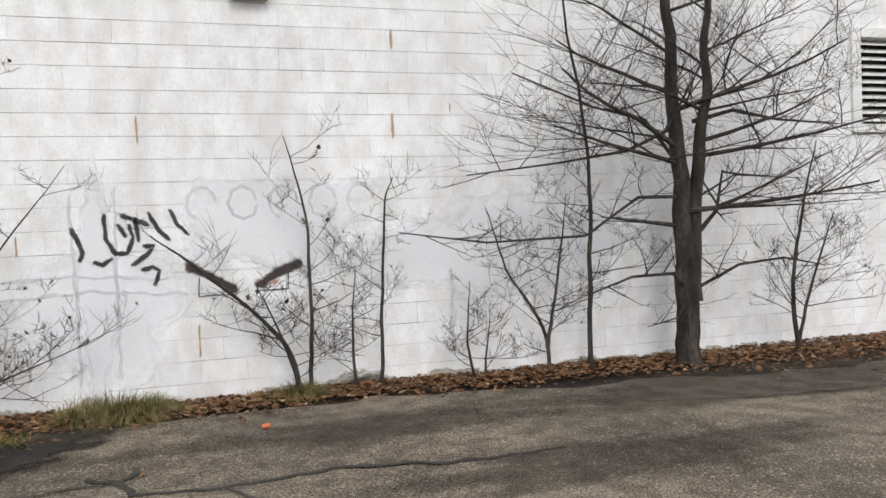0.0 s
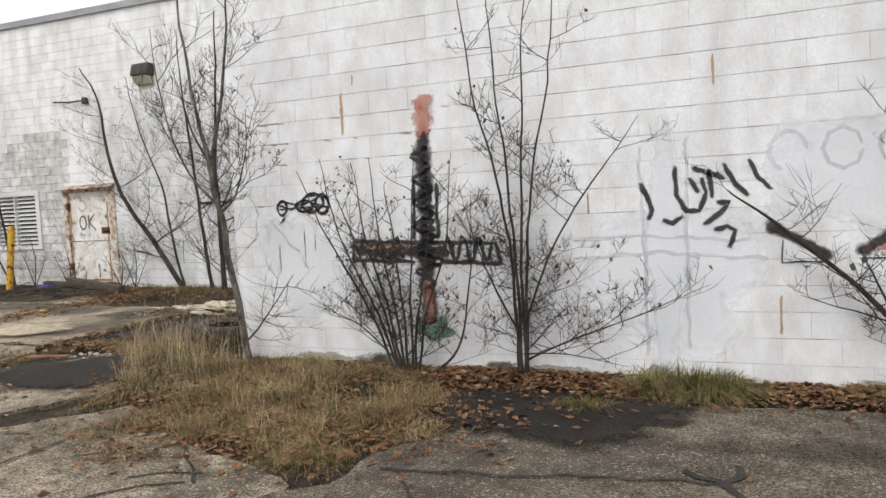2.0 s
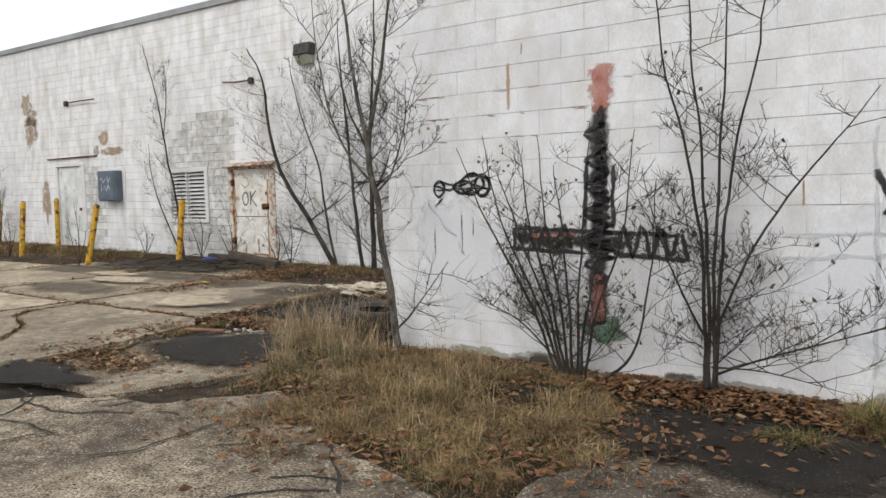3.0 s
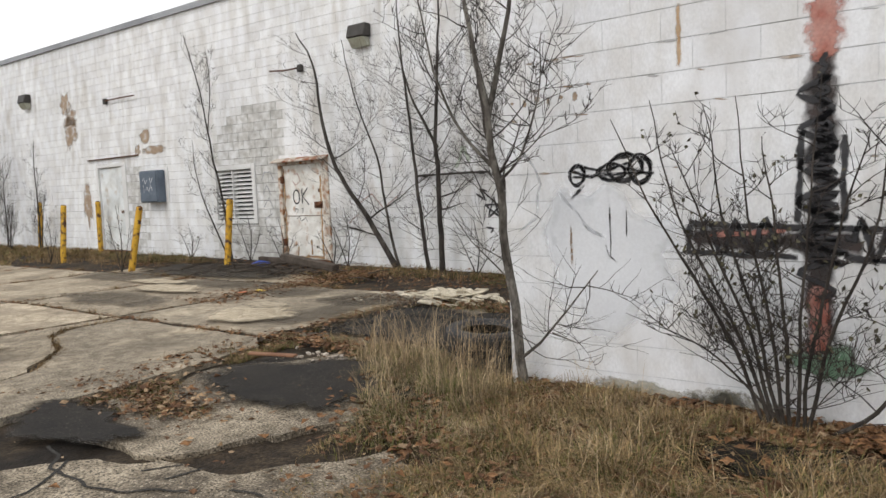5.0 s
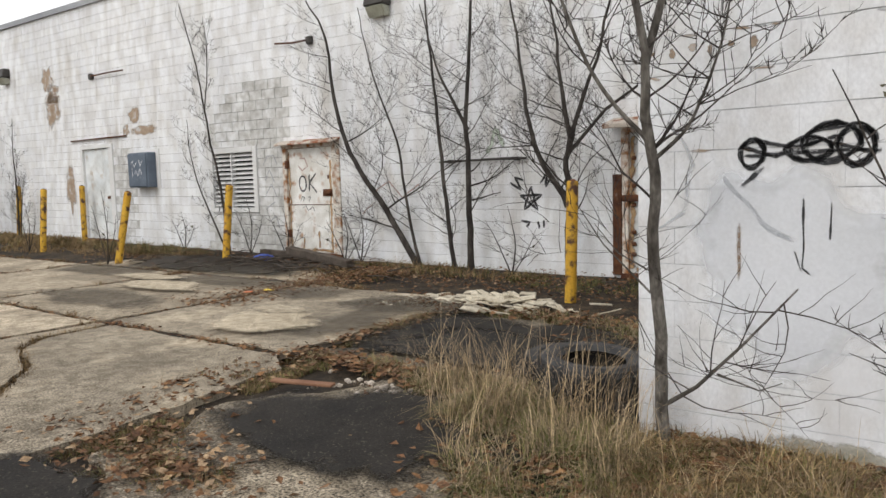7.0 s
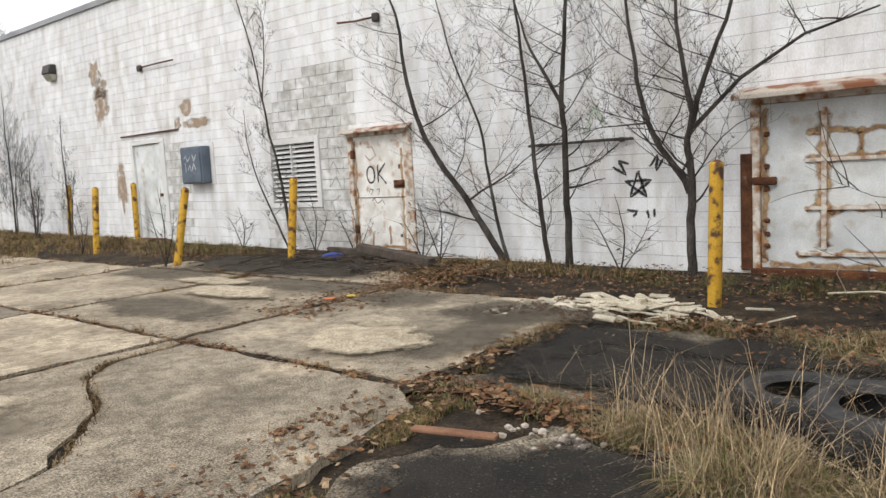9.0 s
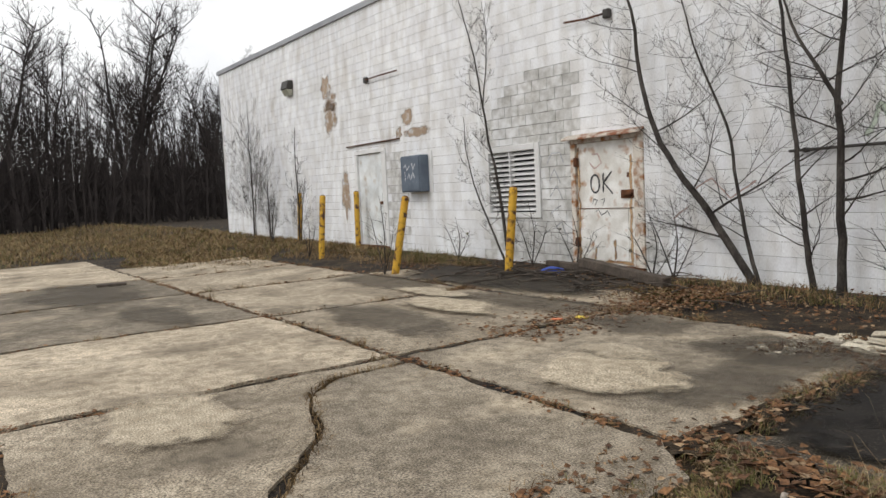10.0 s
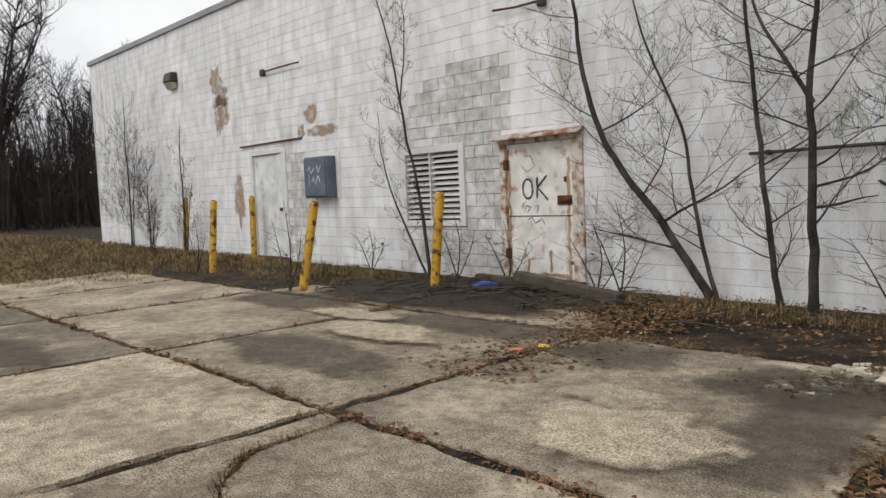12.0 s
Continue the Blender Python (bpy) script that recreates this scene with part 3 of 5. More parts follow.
ring = [[(0.52 + 0.1 * math.cos(a / 9 * math.pi), 1.44 + 0.15 * math.sin(a / 9 * math.pi)) for a in range(19)], [(0.72, 1.62), (0.7, 1.28)], [(0.9, 1.64), (0.72, 1.45), (0.92, 1.26)]]
part("lettering", strokes(ring, 0.045, 0.024), SPRAY, leafA, "black painted letters OK")
part("scrawl", strokes([[(0.45, 1.08), (0.5, 1.18), (0.58, 1.16), (0.52, 1.06)], [(0.66, 1.16), (0.74, 1.18), (0.7, 1.06)], [(0.5, 0.94), (0.6, 1.0), (0.66, 0.9), (0.8, 0.98), (0.86, 0.88)]], 0.018, 0.012), SPRAY, leafA)
part("faded_scrawl", strokes([[(0.4, 1.82), (0.52, 1.7), (0.68, 1.78), (0.6, 1.95), (0.45, 1.95)]], 0.04, 0.024), FAINT_RED, leafA)
part("rust_edge", strokes([[(0.15, 0.08), (0.16, 0.9), (0.15, 2.1)], [(0.14, 0.09), (0.7, 0.1), (wA - 0.24, 0.09)], [(0.5, 0.12), (0.52, 0.35)], [(0.95, 0.12), (0.93, 0.5)]], 0.1, 0.0125, 0.03), RUST_BLEED, leafA, "rust creeping in from the edges")
part("seam", box(0.116, wA - 0.206, 0.012, 0.0295, 1.012, 1.024), RUST, leafA)
part("rust_streak", strokes([[(wA - 0.3, 0.1), (wA - 0.31, 0.7), (wA - 0.29, 1.9)]], 0.09, 0.0255, 0.03), RUSTRUN, leafA)

dB, leafB, wB, hB = steel_door("door_2", DOOR_B, "faded white steel door under a thin ledge", DOOR_PALE, False, LOUVER)
part("handle", box(wB - 0.34, wB - 0.24, -0.04, 0.03, 1.1, 1.18, 0.01), RUST, leafB)
part("seam", box(0.112, wB - 0.202, 0.022, 0.029, hB - 0.11, hB - 0.102), RUST, dB)
part("ledge", box(-0.4, wB + 0.7, -0.06, -0.003, hB + 0.14, hB + 0.17, 0.008), RUST, dB, "rusty thin ledge")

xC0, xC1, zC0, zC1 = DOOR_C
dC, leafC, wC, hC = steel_door("door_3", DOOR_C, "wide rusted white loading door with strap rails", DOOR_PALE, False)
for z, k in ((1.36, 0.62), (0.78, 0.62), (0.22, 0.55)):
    part("rail", box(k, wC - 0.22, -0.01, 0.029, z, z + 0.045, 0.004), FRAME_RUST, leafC, "rust-stained strap rail")
part("upright", box(0.8, 0.86, -0.006, 0.029, 0.3, 2.0, 0.004), FRAME_RUST, leafC)
for k, line in enumerate(([(0.6, 1.4), (1.1, 1.39), (1.54, 1.4)], [(0.6, 0.8), (1.1, 0.78), (1.54, 0.79)], [(0.5, 0.25), (1.0, 0.24), (1.54, 0.25)], [(0.83, 0.3), (0.82, 1.2), (0.83, 2.0)], [(0.62, 1.7), (0.9, 1.72), (1.3, 1.7), (1.54, 1.74)], [(0.14, 0.1), (0.16, 1.0), (0.15, 2.05)], [(1.2, 1.4), (1.22, 1.75)], [(0.2, 0.09), (1.5, 0.1)])):
    part("rust_bleed", strokes([line], 0.26 if k == 3 else 0.15, 0.0265 - 0.0004 * k, 0.05, k), RUST_BLEED, leafC, "orange rust bleeding from the straps")
part("latch", box(0.02, 0.3, -0.05, 0.03, 1.1, 1.2, 0.012), RUST, leafC, "rusted latch bar")
part("edge_plate", box(-0.12, 0.02, -0.05, -0.004, 0.02, 1.5, 0.006), RUST, dC, "peeling brown rusted plate")
hood = box(-0.12, wC + 0.06, -0.42, -0.003, hC + 0.05, hC + 0.12, 0.01)
for v in hood.verts:
    v.co.z -= (-v.co.y) * 0.25
part("rain_hood", hood, HOOD, dC, "peeling white and rust rain hood")
for z in (0.3, 0.45, 0.62, 1.02, 1.3, 1.7):
    part("bolt", box(0.15, 0.22, -0.01, 0.029, z, z + 0.06, 0.015), RUST, leafC)

def louver(name, hole, y, lift, label, blades):
    x0, x1, z0, z1 = hole
    w, h = x1 - x0, z1 - z0
    ob = thing(name, (x0, y, z0 + lift), label, "louver")
    for nm, b in (("frame_side", (0, 0.13, 0, h)), ("frame_side", (w - 0.13, w, 0, h)), ("frame_rail", (0.132, w - 0.132, 0, 0.1)), ("frame_rail", (0.132, w - 0.132, h - 0.12, h))):
        part(nm, box(b[0], b[1], -0.035, 0.16, b[2], b[3], 0.006), LOUVER, ob)
    part("mullion", box(w * 0.46, w * 0.46 + 0.03, -0.02, 0.1, 0.102, h - 0.122), LOUVER, ob)
    # black sheet stands in for the shade between the slats
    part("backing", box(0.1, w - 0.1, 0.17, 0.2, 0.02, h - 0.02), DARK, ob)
    step = (h - 0.24) / blades
    for i in range(blades):
        bm = box(0.132, w - 0.132, -0.022, 0.075, -0.008, 0.008)
        for v in bm.verts:
            v.co.z += 0.55 * v.co.y
        part("blade", bm, LOUVER, ob, at=(0, 0.03, 0.125 + step * (i + 0.3)))
    return ob
louver("wall_louver", LOUV, BACK, rise(-17), "white metal louver with bent slats", 12)
louver("wall_louver", VENT, FRONT, 0, "grey metal louver high on the wall", 11)

eb = thing("electrical_box", (-20.62, BACK, 1.53), "blue-grey electrical box with white scrawl", "box")
part("body", box(0, 0.82, -0.26, -0.02, 0, 0.84, 0.015), BOXBLUE, eb)
part("door", box(0.03, 0.79, -0.285, -0.262, 0.03, 0.81, 0.006), BOXBLUE, eb)
part("mounting_board", box(-0.05, 0.95, -0.02, -0.003, -0.03, 0.92), LOUVER, eb, "white mounting board")
part("scrawl", strokes([[(0.15, 0.55), (0.25, 0.65), (0.3, 0.5), (0.42, 0.62)], [(0.3, 0.3), (0.38, 0.42), (0.45, 0.28), (0.55, 0.45), (0.62, 0.3)], [(0.2, 0.5), (0.22, 0.25)], [(0.5, 0.68), (0.56, 0.5), (0.66, 0.66)]], 0.04, -0.289), PALE_BLUE, eb, "thin white scrawl")

def wall_pack(x, y, z, s=1.0):
    ob = thing("wall_lamp", (x, y, z), "dark bronze wall pack lamp with dusty lens", "lamp", "wall packs")
    bm = box(-0.24 * s, 0.24 * s, -0.24 * s, -0.003, -0.02 * s, 0.24 * s, 0.02)
    for v in bm.verts:
        if v.co.z > 0.15 * s:
            v.co.y *= 0.75
    part("housing", bm, LAMPDARK, ob)
    bm = box(-0.21 * s, 0.21 * s, -0.22 * s, -0.01, -0.2 * s, -0.022 * s, 0.02)
    for v in bm.verts:
        if v.co.z < -0.1 * s:
            v.co.y *= 0.6
    part("lens", bm, LENS, ob)
wall_pack(-12.55, BACK, 4.63)
wall_pack(-27.3, BACK, 4.92)
wall_pack(0.15, FRONT, 3.76, 0.8)

def arm_lamp(x, z, dx, bend):
    ob = thing("bracket", (x, BACK, z), "rusty abandoned bracket arm on white block", "bracket", "bracket arms")
    t = Tubes()
    t.add([Vector((0, -0.01, 0)), Vector((0.0, -0.08, 0.02)), Vector((dx * 0.5, -0.09, 0.02)), Vector((dx, -0.11, bend))], [0.018] * 4, 6)
    part("arm", t.data(), RUST, ob)
    part("base", box(-0.07, 0.07, -0.1, -0.002, -0.06, 0.09, 0.02), LAMPDARK, ob)
arm_lamp(-14.36, 4.25, -0.92, 0.06)
arm_lamp(-22.45, 4.42, 1.6, 0.0)
pipe = Tubes()
pipe.add([Vector((-1.3, -0.06, 0)), Vector((0, -0.07, 0.01)), Vector((0.4, -0.06, 0.0))], [0.02] * 3, 8)
pp = thing("wall_pipe", (-10.0, BACK, 1.8), "dark horizontal pipe bracketed on the wall", "pipe")
part("pipe", pipe.data(), LAMPDARK, pp)
for dx in (-1.1, 0.2):
    part("clamp", box(dx, dx + 0.05, -0.11, -0.002, -0.03, 0.03, 0.006), LAMPDARK, pp)

# ---- graffiti and stains on the front wall ----
def painted(name, label, lines, width, material, y=FRONT - 0.004, wob=0.01, seed=0, category="graffiti"):
    return tagged(part(name, strokes(lines, width, y, wob, seed), material), label, category)

def fill(name, label, x0, x1, z0, z1, material, y, seed=0, ragged_by=0.05, category="graffiti", lift=0.0):
    d = spread((x0 + x1) / 2, (z0 + z1) / 2 + lift, (x1 - x0) * 0.62, (z1 - z0) * 0.62, seed, lambda x, z: (x, y, z), 0.5)
    return tagged(part(name, d, material), label, category)

Y = FRONT - 0.004
fill("paint_patch", "pale bluish overpaint rolled on white block", -1.36, -1.1, 0.15, 2.05, PALE_BLUE, Y, 1, 0.06, "paint")
fill("paint_patch", "pale bluish overpaint rolled on white block", -1.95, -0.5, 0.35, 1.35, PALE_BLUE, Y + 0.002, 2, 0.25, "paint")
fill("paint_patch", "pale bluish overpaint rolled on white block", -0.6, 1.2, 1.2, 2.0, PALE_BLUE, Y, 3, 0.25, "paint")
fill("paint_patch", "pale bluish overpaint rolled on white block", 1.1, 3.9, 0.7, 1.65, PALE_BLUE, Y, 4, 0.3, "paint")
fill("paint_patch", "pale bluish overpaint rolled on white block", -5.1, -4.2, 0.5, 1.5, PALE_BLUE, Y, 5, 0.3, "paint")
painted("faded_line", "thin grey lines showing through overpaint", [[(-2.0, 1.15), (-1.5, 1.18), (-0.6, 1.12)], [(-2.0, 1.0), (-1.3, 1.04), (-0.5, 0.98)], [(-1.4, 0.2), (-1.42, 1.9)], [(-1.08, 0.25), (-1.07, 1.95)]], 0.045, GREY_OVER, Y - 0.001, 0.02)
for k, c in enumerate(range(5)):
    a0 = -0.35 + 0.36 * c
    painted("faded_letter", "grey letter ghost under thin overpaint", [[(a0 + 0.13 * math.cos(q / 8 * math.pi * (2 if c % 2 else 1.4)), 1.78 + 0.15 * math.sin(q / 8 * math.pi * (2 if c % 2 else 1.4))) for q in range(9)]], 0.05, GREY_OVER, Y - 0.001)
# black tag
tag = [[(-1.43, 1.6), (-1.38, 1.5), (-1.34, 1.38), (-1.36, 1.3)], [(-1.26, 1.3), (-1.18, 1.27), (-1.1, 1.33)], [(-1.16, 1.72), (-1.15, 1.5), (-1.08, 1.36), (-0.98, 1.36), (-0.93, 1.5), (-0.96, 1.62)], [(-1.04, 1.7), (-0.9, 1.64), (-0.78, 1.6)], [(-1.06, 1.62), (-0.98, 1.5)], [(-0.92, 1.68), (-0.88, 1.45)], [(-0.96, 1.25), (-0.8, 1.36), (-0.76, 1.42), (-0.86, 1.42)], [(-0.88, 1.2), (-0.78, 1.24), (-0.72, 1.2), (-0.76, 1.06)], [(-0.8, 1.72), (-0.72, 1.56), (-0.62, 1.46)], [(-0.62, 1.74), (-0.56, 1.6), (-0.46, 1.5)]]
painted("graffiti_tag", "black spray-painted scrawled tag", tag, 0.052, SPRAY, Y - 0.002)
# painted brows and boxes
painted("graffiti_brow", "black painted slanting stroke", [[(-0.52, 1.26), (-0.4, 1.17), (-0.2, 1.05), (-0.06, 0.98)]], 0.14, SMUDGE, Y - 0.002, 0.03)
painted("graffiti_brow", "black painted slanting stroke", [[(0.08, 1.0), (0.2, 1.1), (0.4, 1.17), (0.52, 1.22)]], 0.14, SMUDGE, Y - 0.002, 0.03)
painted("graffiti_box", "thin black painted box outline", [[(-0.4, 1.12), (-0.4, 0.95), (-0.1, 0.95)]], 0.015, SPRAY, Y - 0.003)
painted("graffiti_box", "thin black painted box outline", [[(0.1, 0.97), (0.38, 0.97), (0.38, 1.14)]], 0.015, SPRAY, Y - 0.003)
painted("graffiti_dab", "small red painted dab", [[(0.2, 1.03), (0.3, 1.06)]], 0.07, SPRAY_RED, Y - 0.003)
# the cross
cross = thing("graffiti_cross", (0, 0, 0), "large smeared black and red painted cross", "graffiti")
part("upright", strokes([[(-3.31, 0.4), (-3.33, 0.9), (-3.32, 1.4), (-3.31, 1.9), (-3.3, 2.2)]], 0.23, Y, 0.05), SMUDGE, cross)
part("red_top", strokes([[(-3.3, 2.12), (-3.3, 2.5)]], 0.24, Y - 0.001, 0.02), SPRAY_RED, cross, "red sprayed tip")
part("red_foot", strokes([[(-3.33, 0.42), (-3.33, 0.85)]], 0.18, Y - 0.001, 0.04), SPRAY_RED, cross, "rusty red sprayed foot")
part("arm", strokes([[(-4.06, 1.12), (-3.4, 1.1), (-3.1, 1.08)]], 0.2, Y - 0.0005, 0.02), SMUDGE, cross)
part("red_arm", strokes([[(-3.95, 1.13), (-3.5, 1.16)]], 0.06, Y - 0.002), SPRAY_RED, cross)
loops = [[(-3.3 + (0.13 - 0.002 * q) * math.sin(q * 1.9), 0.95 + q * 0.02) for q in range(62)], [(-3.34 + 0.1 * math.sin(q * 0.9), 0.75 + q * 0.03) for q in range(44)], [(-3.2, 1.1 + 0.02)] + [(-3.15 + 0.035 * q, 1.1 + 0.13 * math.sin(q * 1.5)) for q in range(14)], [(-4.0 + 0.035 * q, 1.12 + 0.11 * math.sin(q * 1.3)) for q in range(14)]]
part("scribble", strokes(loops, 0.05, Y - 0.003, 0.01), SPRAY, cross)
part("border", strokes([[(-4.08, 1.2), (-2.66, 1.15), (-2.62, 0.97), (-3.2, 1.0)], [(-3.44, 1.0), (-4.08, 1.02), (-4.08, 1.2)], [(-3.44, 1.2), (-3.42, 1.75)], [(-3.2, 1.2), (-3.2, 1.7)]], 0.05, Y - 0.003, 0.01), SPRAY, cross)
fill("graffiti_dab", "green sprayed dab under the cross", -3.45, -3.1, 0.28, 0.48, SPRAY_GREEN, Y, 9, 0.1)
def loop(cx, cz, rx, rz, turns=2.3):
    return [(cx + rx * (1 + 0.1 * math.sin(q)) * math.cos(q * 0.4), cz + rz * (1 + 0.15 * math.cos(q * 0.7)) * math.sin(q * 0.4)) for q in range(int(turns * 16))]
painted("graffiti_scribble", "black spray-painted looping scribble", [loop(-4.86, 1.55, 0.06, 0.07), loop(-4.6, 1.56, 0.1, 0.05, 3.1), loop(-4.5, 1.585, 0.12, 0.085, 2.6), loop(-4.4, 1.57, 0.075, 0.09, 3.3), [(-4.92, 1.58), (-4.75, 1.53), (-4.55, 1.6), (-4.34, 1.53)], [(-4.9, 1.53), (-4.6, 1.55), (-4.3, 1.54)], [(-4.88, 1.62), (-4.68, 1.57), (-4.45, 1.62)], [(-4.8, 1.48), (-4.9, 1.38)]], 0.027, SPRAY)
painted("graffiti_arrows", "thin grey painted arrows", [[(-4.62, 1.32), (-4.62, 0.98), (-4.58, 0.95)], [(-4.5, 1.3), (-4.5, 1.12)], [(-4.66, 1.06), (-4.62, 0.96)]], 0.014, SPRAY)
rnd = random.Random(11)
for x, z, h, w in ((-0.86, 2.56, 0.25, 0.022), (-4.13, 2.6, 0.4, 0.035), (-0.42, 0.7, 0.3, 0.025), (-1.85, 1.55, 0.18, 0.02), (1.3, 1.55, 0.25, 0.018), (-4.92, 1.2, 0.3, 0.022), (1.42, 2.6, 0.25, 0.03), (2.0, 2.7, 0.1, 0.02), (-4.0, 2.75, 0.1, 0.02), (1.44, 3.4, 0.2, 0.03)):
    painted("rust_run", "orange rust run below a nail", [[(x, z), (x + 0.005, z - h)]], w * 1.3, RUSTRUN, Y, 0.005, category="stain")
painted("drip", "grey drip stain on white block", [[(1.95, 1.1), (1.96, 0.75), (1.94, 0.4)]], 0.07, GREY_OVER, Y, 0.02, category="stain")
for k in range(26):
    x = rnd.uniform(-5.3, 8)
    fill("moss_stain", "greenish dirt flaking at the wall foot", x, x + rnd.uniform(0.2, 0.7), -0.04, rnd.uniform(0.05, 0.14), mat("foot_dirt", (0.36, 0.34, 0.27), (0.5, 0.48, 0.42), 8, clear=0.5, fade=0.8) if k == 0 else bpy.data.materials["foot_dirt"], Y, k, 0.08, "stain")
painted("graffiti_curve", "faint green-grey sprayed curve", [[(-5.28, 1.75), (-5.15, 1.5), (-5.2, 1.25), (-5.35, 1.15)], [(-5.0, 1.45), (-4.8, 1.2), (-4.66, 1.1)]], 0.035, GREY_OVER, Y, 0.02)
for k in range(6):
    fill("paint_peel", "small tan flake of peeled paint", -5.38 + 0.1 * k, -5.355 + 0.1 * k + 0.01 * (k % 3), 2.09 - 0.03 * (k % 2), 2.11 + 0.01 * (k % 3), STAIN, Y, 33 + k, 0.1, "stain")

rnd = random.Random(58)
for k in range(34):
    x, z = rnd.uniform(-5.4, -2.9), rnd.choice((2.171, 2.372, 1.97, 1.567))
    painted("joint_flake", "dark flaked paint along a block joint", [[(x, z), (x + rnd.uniform(0.04, 0.16), z + rnd.uniform(-0.008, 0.008))]], rnd.uniform(0.014, 0.03), STAIN if k % 3 else GREY_SOFT, Y, 0.01, k, "stain")

# back wall: peeled patches, star scrawl
YB = BACK - 0.004
for k, (x0, x1, z0, z1) in enumerate(((-25.2, -24.5, 4.3, 4.95), (-25.1, -24.2, 3.3, 4.3), (-24.2, -23.75, 0.95, 2.2), (-20.9, -20.4, 3.1, 3.5), (-20.8, -19.7, 2.8, 3.05), (-25.0, -24.3, 3.9, 4.5), (-21.2, -20.9, 2.8, 3.1))):
    fill("paint_peel", "tan weathered patch where paint peeled", x0, x1, z0, z1, STAIN, YB, 40 + k, 0.12, "stain")
star = [(-9.57 + 0.2 * math.sin(2 * q * 2 * math.pi / 5), 1.15 + 0.2 * math.cos(2 * q * 2 * math.pi / 5)) for q in range(6)]
painted("graffiti_star", "black painted star with scrawl", [star, [(-9.95, 1.42), (-9.75, 1.3), (-9.85, 1.5), (-9.7, 1.45)], [(-9.4, 1.4), (-9.28, 1.55), (-9.3, 1.35), (-9.2, 1.5)], [(-9.75, 0.8), (-9.6, 0.78), (-9.65, 0.7)], [(-9.45, 0.8), (-9.42, 0.68)], [(-9.35, 0.82), (-9.34, 0.7)]], 0.055, SPRAY, YB)
painted("graffiti_scrawl", "grey scrawled letters on bare block", [[(-15.95, 1.9), (-15.8, 2.1), (-15.6, 2.1), (-15.5, 1.9)], [(-15.9, 1.6), (-15.75, 1.8), (-15.6, 1.55)], [(-15.9, 1.3), (-15.7, 1.5), (-15.55, 1.25)], [(-15.9, 1.0), (-15.6, 1.15)], [(-15.85, 0.7), (-15.6, 0.85), (-15.5, 0.6)]], 0.05, GREY_OVER, YB, 0.02)
painted("graffiti_scrawl", "faded red scrawl on white block", [[(-12.9, 1.3), (-12.5, 1.5), (-12.2, 1.2), (-11.8, 1.45)], [(-13.2, 0.9), (-12.9, 1.1)]], 0.04, FAINT_RED, YB, 0.02)
painted("graffiti_scrawl", "faint green sprayed smudge", [[(-10.35, 1.9), (-10.2, 2.3), (-10.05, 2.0)]], 0.12, mat("faint_green_spray", (0.45, 0.52, 0.42), (0.6, 0.66, 0.58), 9, clear=0.45), YB, 0.04)

# ---- bollards ----
def bollard(x, y, lean_x, lean_y, h=1.3, r=0.07):
    ob = thing("bollard", (x, y, ground_z(x, y) - 0.05), "leaning yellow steel bollard with chipped rusty paint", "bollard", "yellow bollards")
    t = Tubes()
    top = Vector((lean_x, lean_y, h))
    t.add([Vector((0, 0, 0)), top * 0.5, top * 0.985, top * 1.0], [r, r, r, r * 0.85], 16)
    part("post", t.data(), YELLOW, ob)
    c = Tubes()
    c.add([top * 1.0, top * 1.015], [r * 0.8, r * 0.3], 12)
    part("cap", c.data(), RUST, ob, "rusty concrete-filled top")
for b in ((-15.42, 11.53, 0.08, 0.12, 1.5), (-17.3, 10.43, 0.12, 0.24, 1.45), (-21.75, 11.1, 0.05, 0.1, 1.5), (-22.9, 12.72, 0.0, 0.02, 1.5), (-26.25, 12.55, 0.05, 0.06, 1.5), (-7.79, 10.72, 0.03, 0.03, 1.48), (-5.99, 10.41, 0.05, 0, 1.5)):
    bollard(*b)

# ---- trees and shrubs, bare in late autumn ----
def grow(thick, thin, tips, p, d, length, r, depth, rnd, up=0.35, spread=0.9, dense=1.0, flat=1.0, least=0.0026):
    n = 5 if depth > 1 else 4
    pts, rad = [p.copy()], [r]
    d = d.normalized()
    for i in range(n):
        d = (d + Vector((rnd.uniform(-1, 1) * 0.26, rnd.uniform(-1, 1) * 0.26 * flat, rnd.uniform(-0.6, 1) * 0.26 * up * 2))).normalized()
        p = p + d * (length / n)
        if p.z < 0.05:
            p.z = 0.05
        pts.append(p.copy())
        rad.append(r * (1 - 0.75 * (i + 1) / n))
    (thick if r > 0.012 else thin).add(pts, rad, 6 if r > 0.03 else (4 if r > 0.01 else 3))
    tips.append(pts[-1])
    if depth <= 0:
        return
    count = max(3, int(length * (8.0 if depth == 1 else 5.5) * dense))
    for k in range(min(count, 9)):
        q = rnd.uniform(0.12, 0.95)
        i = min(n - 1, int(q * n))
        at = pts[i].lerp(pts[i + 1], q * n - i)
        ax = Vector((rnd.uniform(-1, 1), rnd.uniform(-1, 1) * flat, rnd.uniform(-0.25, 0.9) * (0.5 + up)))
        nd = (pts[i + 1] - pts[i]).normalized() * 0.75 + ax.normalized() * spread
        grow(thick, thin, tips, at, nd, length * rnd.uniform(0.38, 0.78) * (1.15 - 0.4 * q), max(least, rad[i] * rnd.uniform(0.38, 0.55)), depth - 1, rnd, up, spread, dense, flat, least)

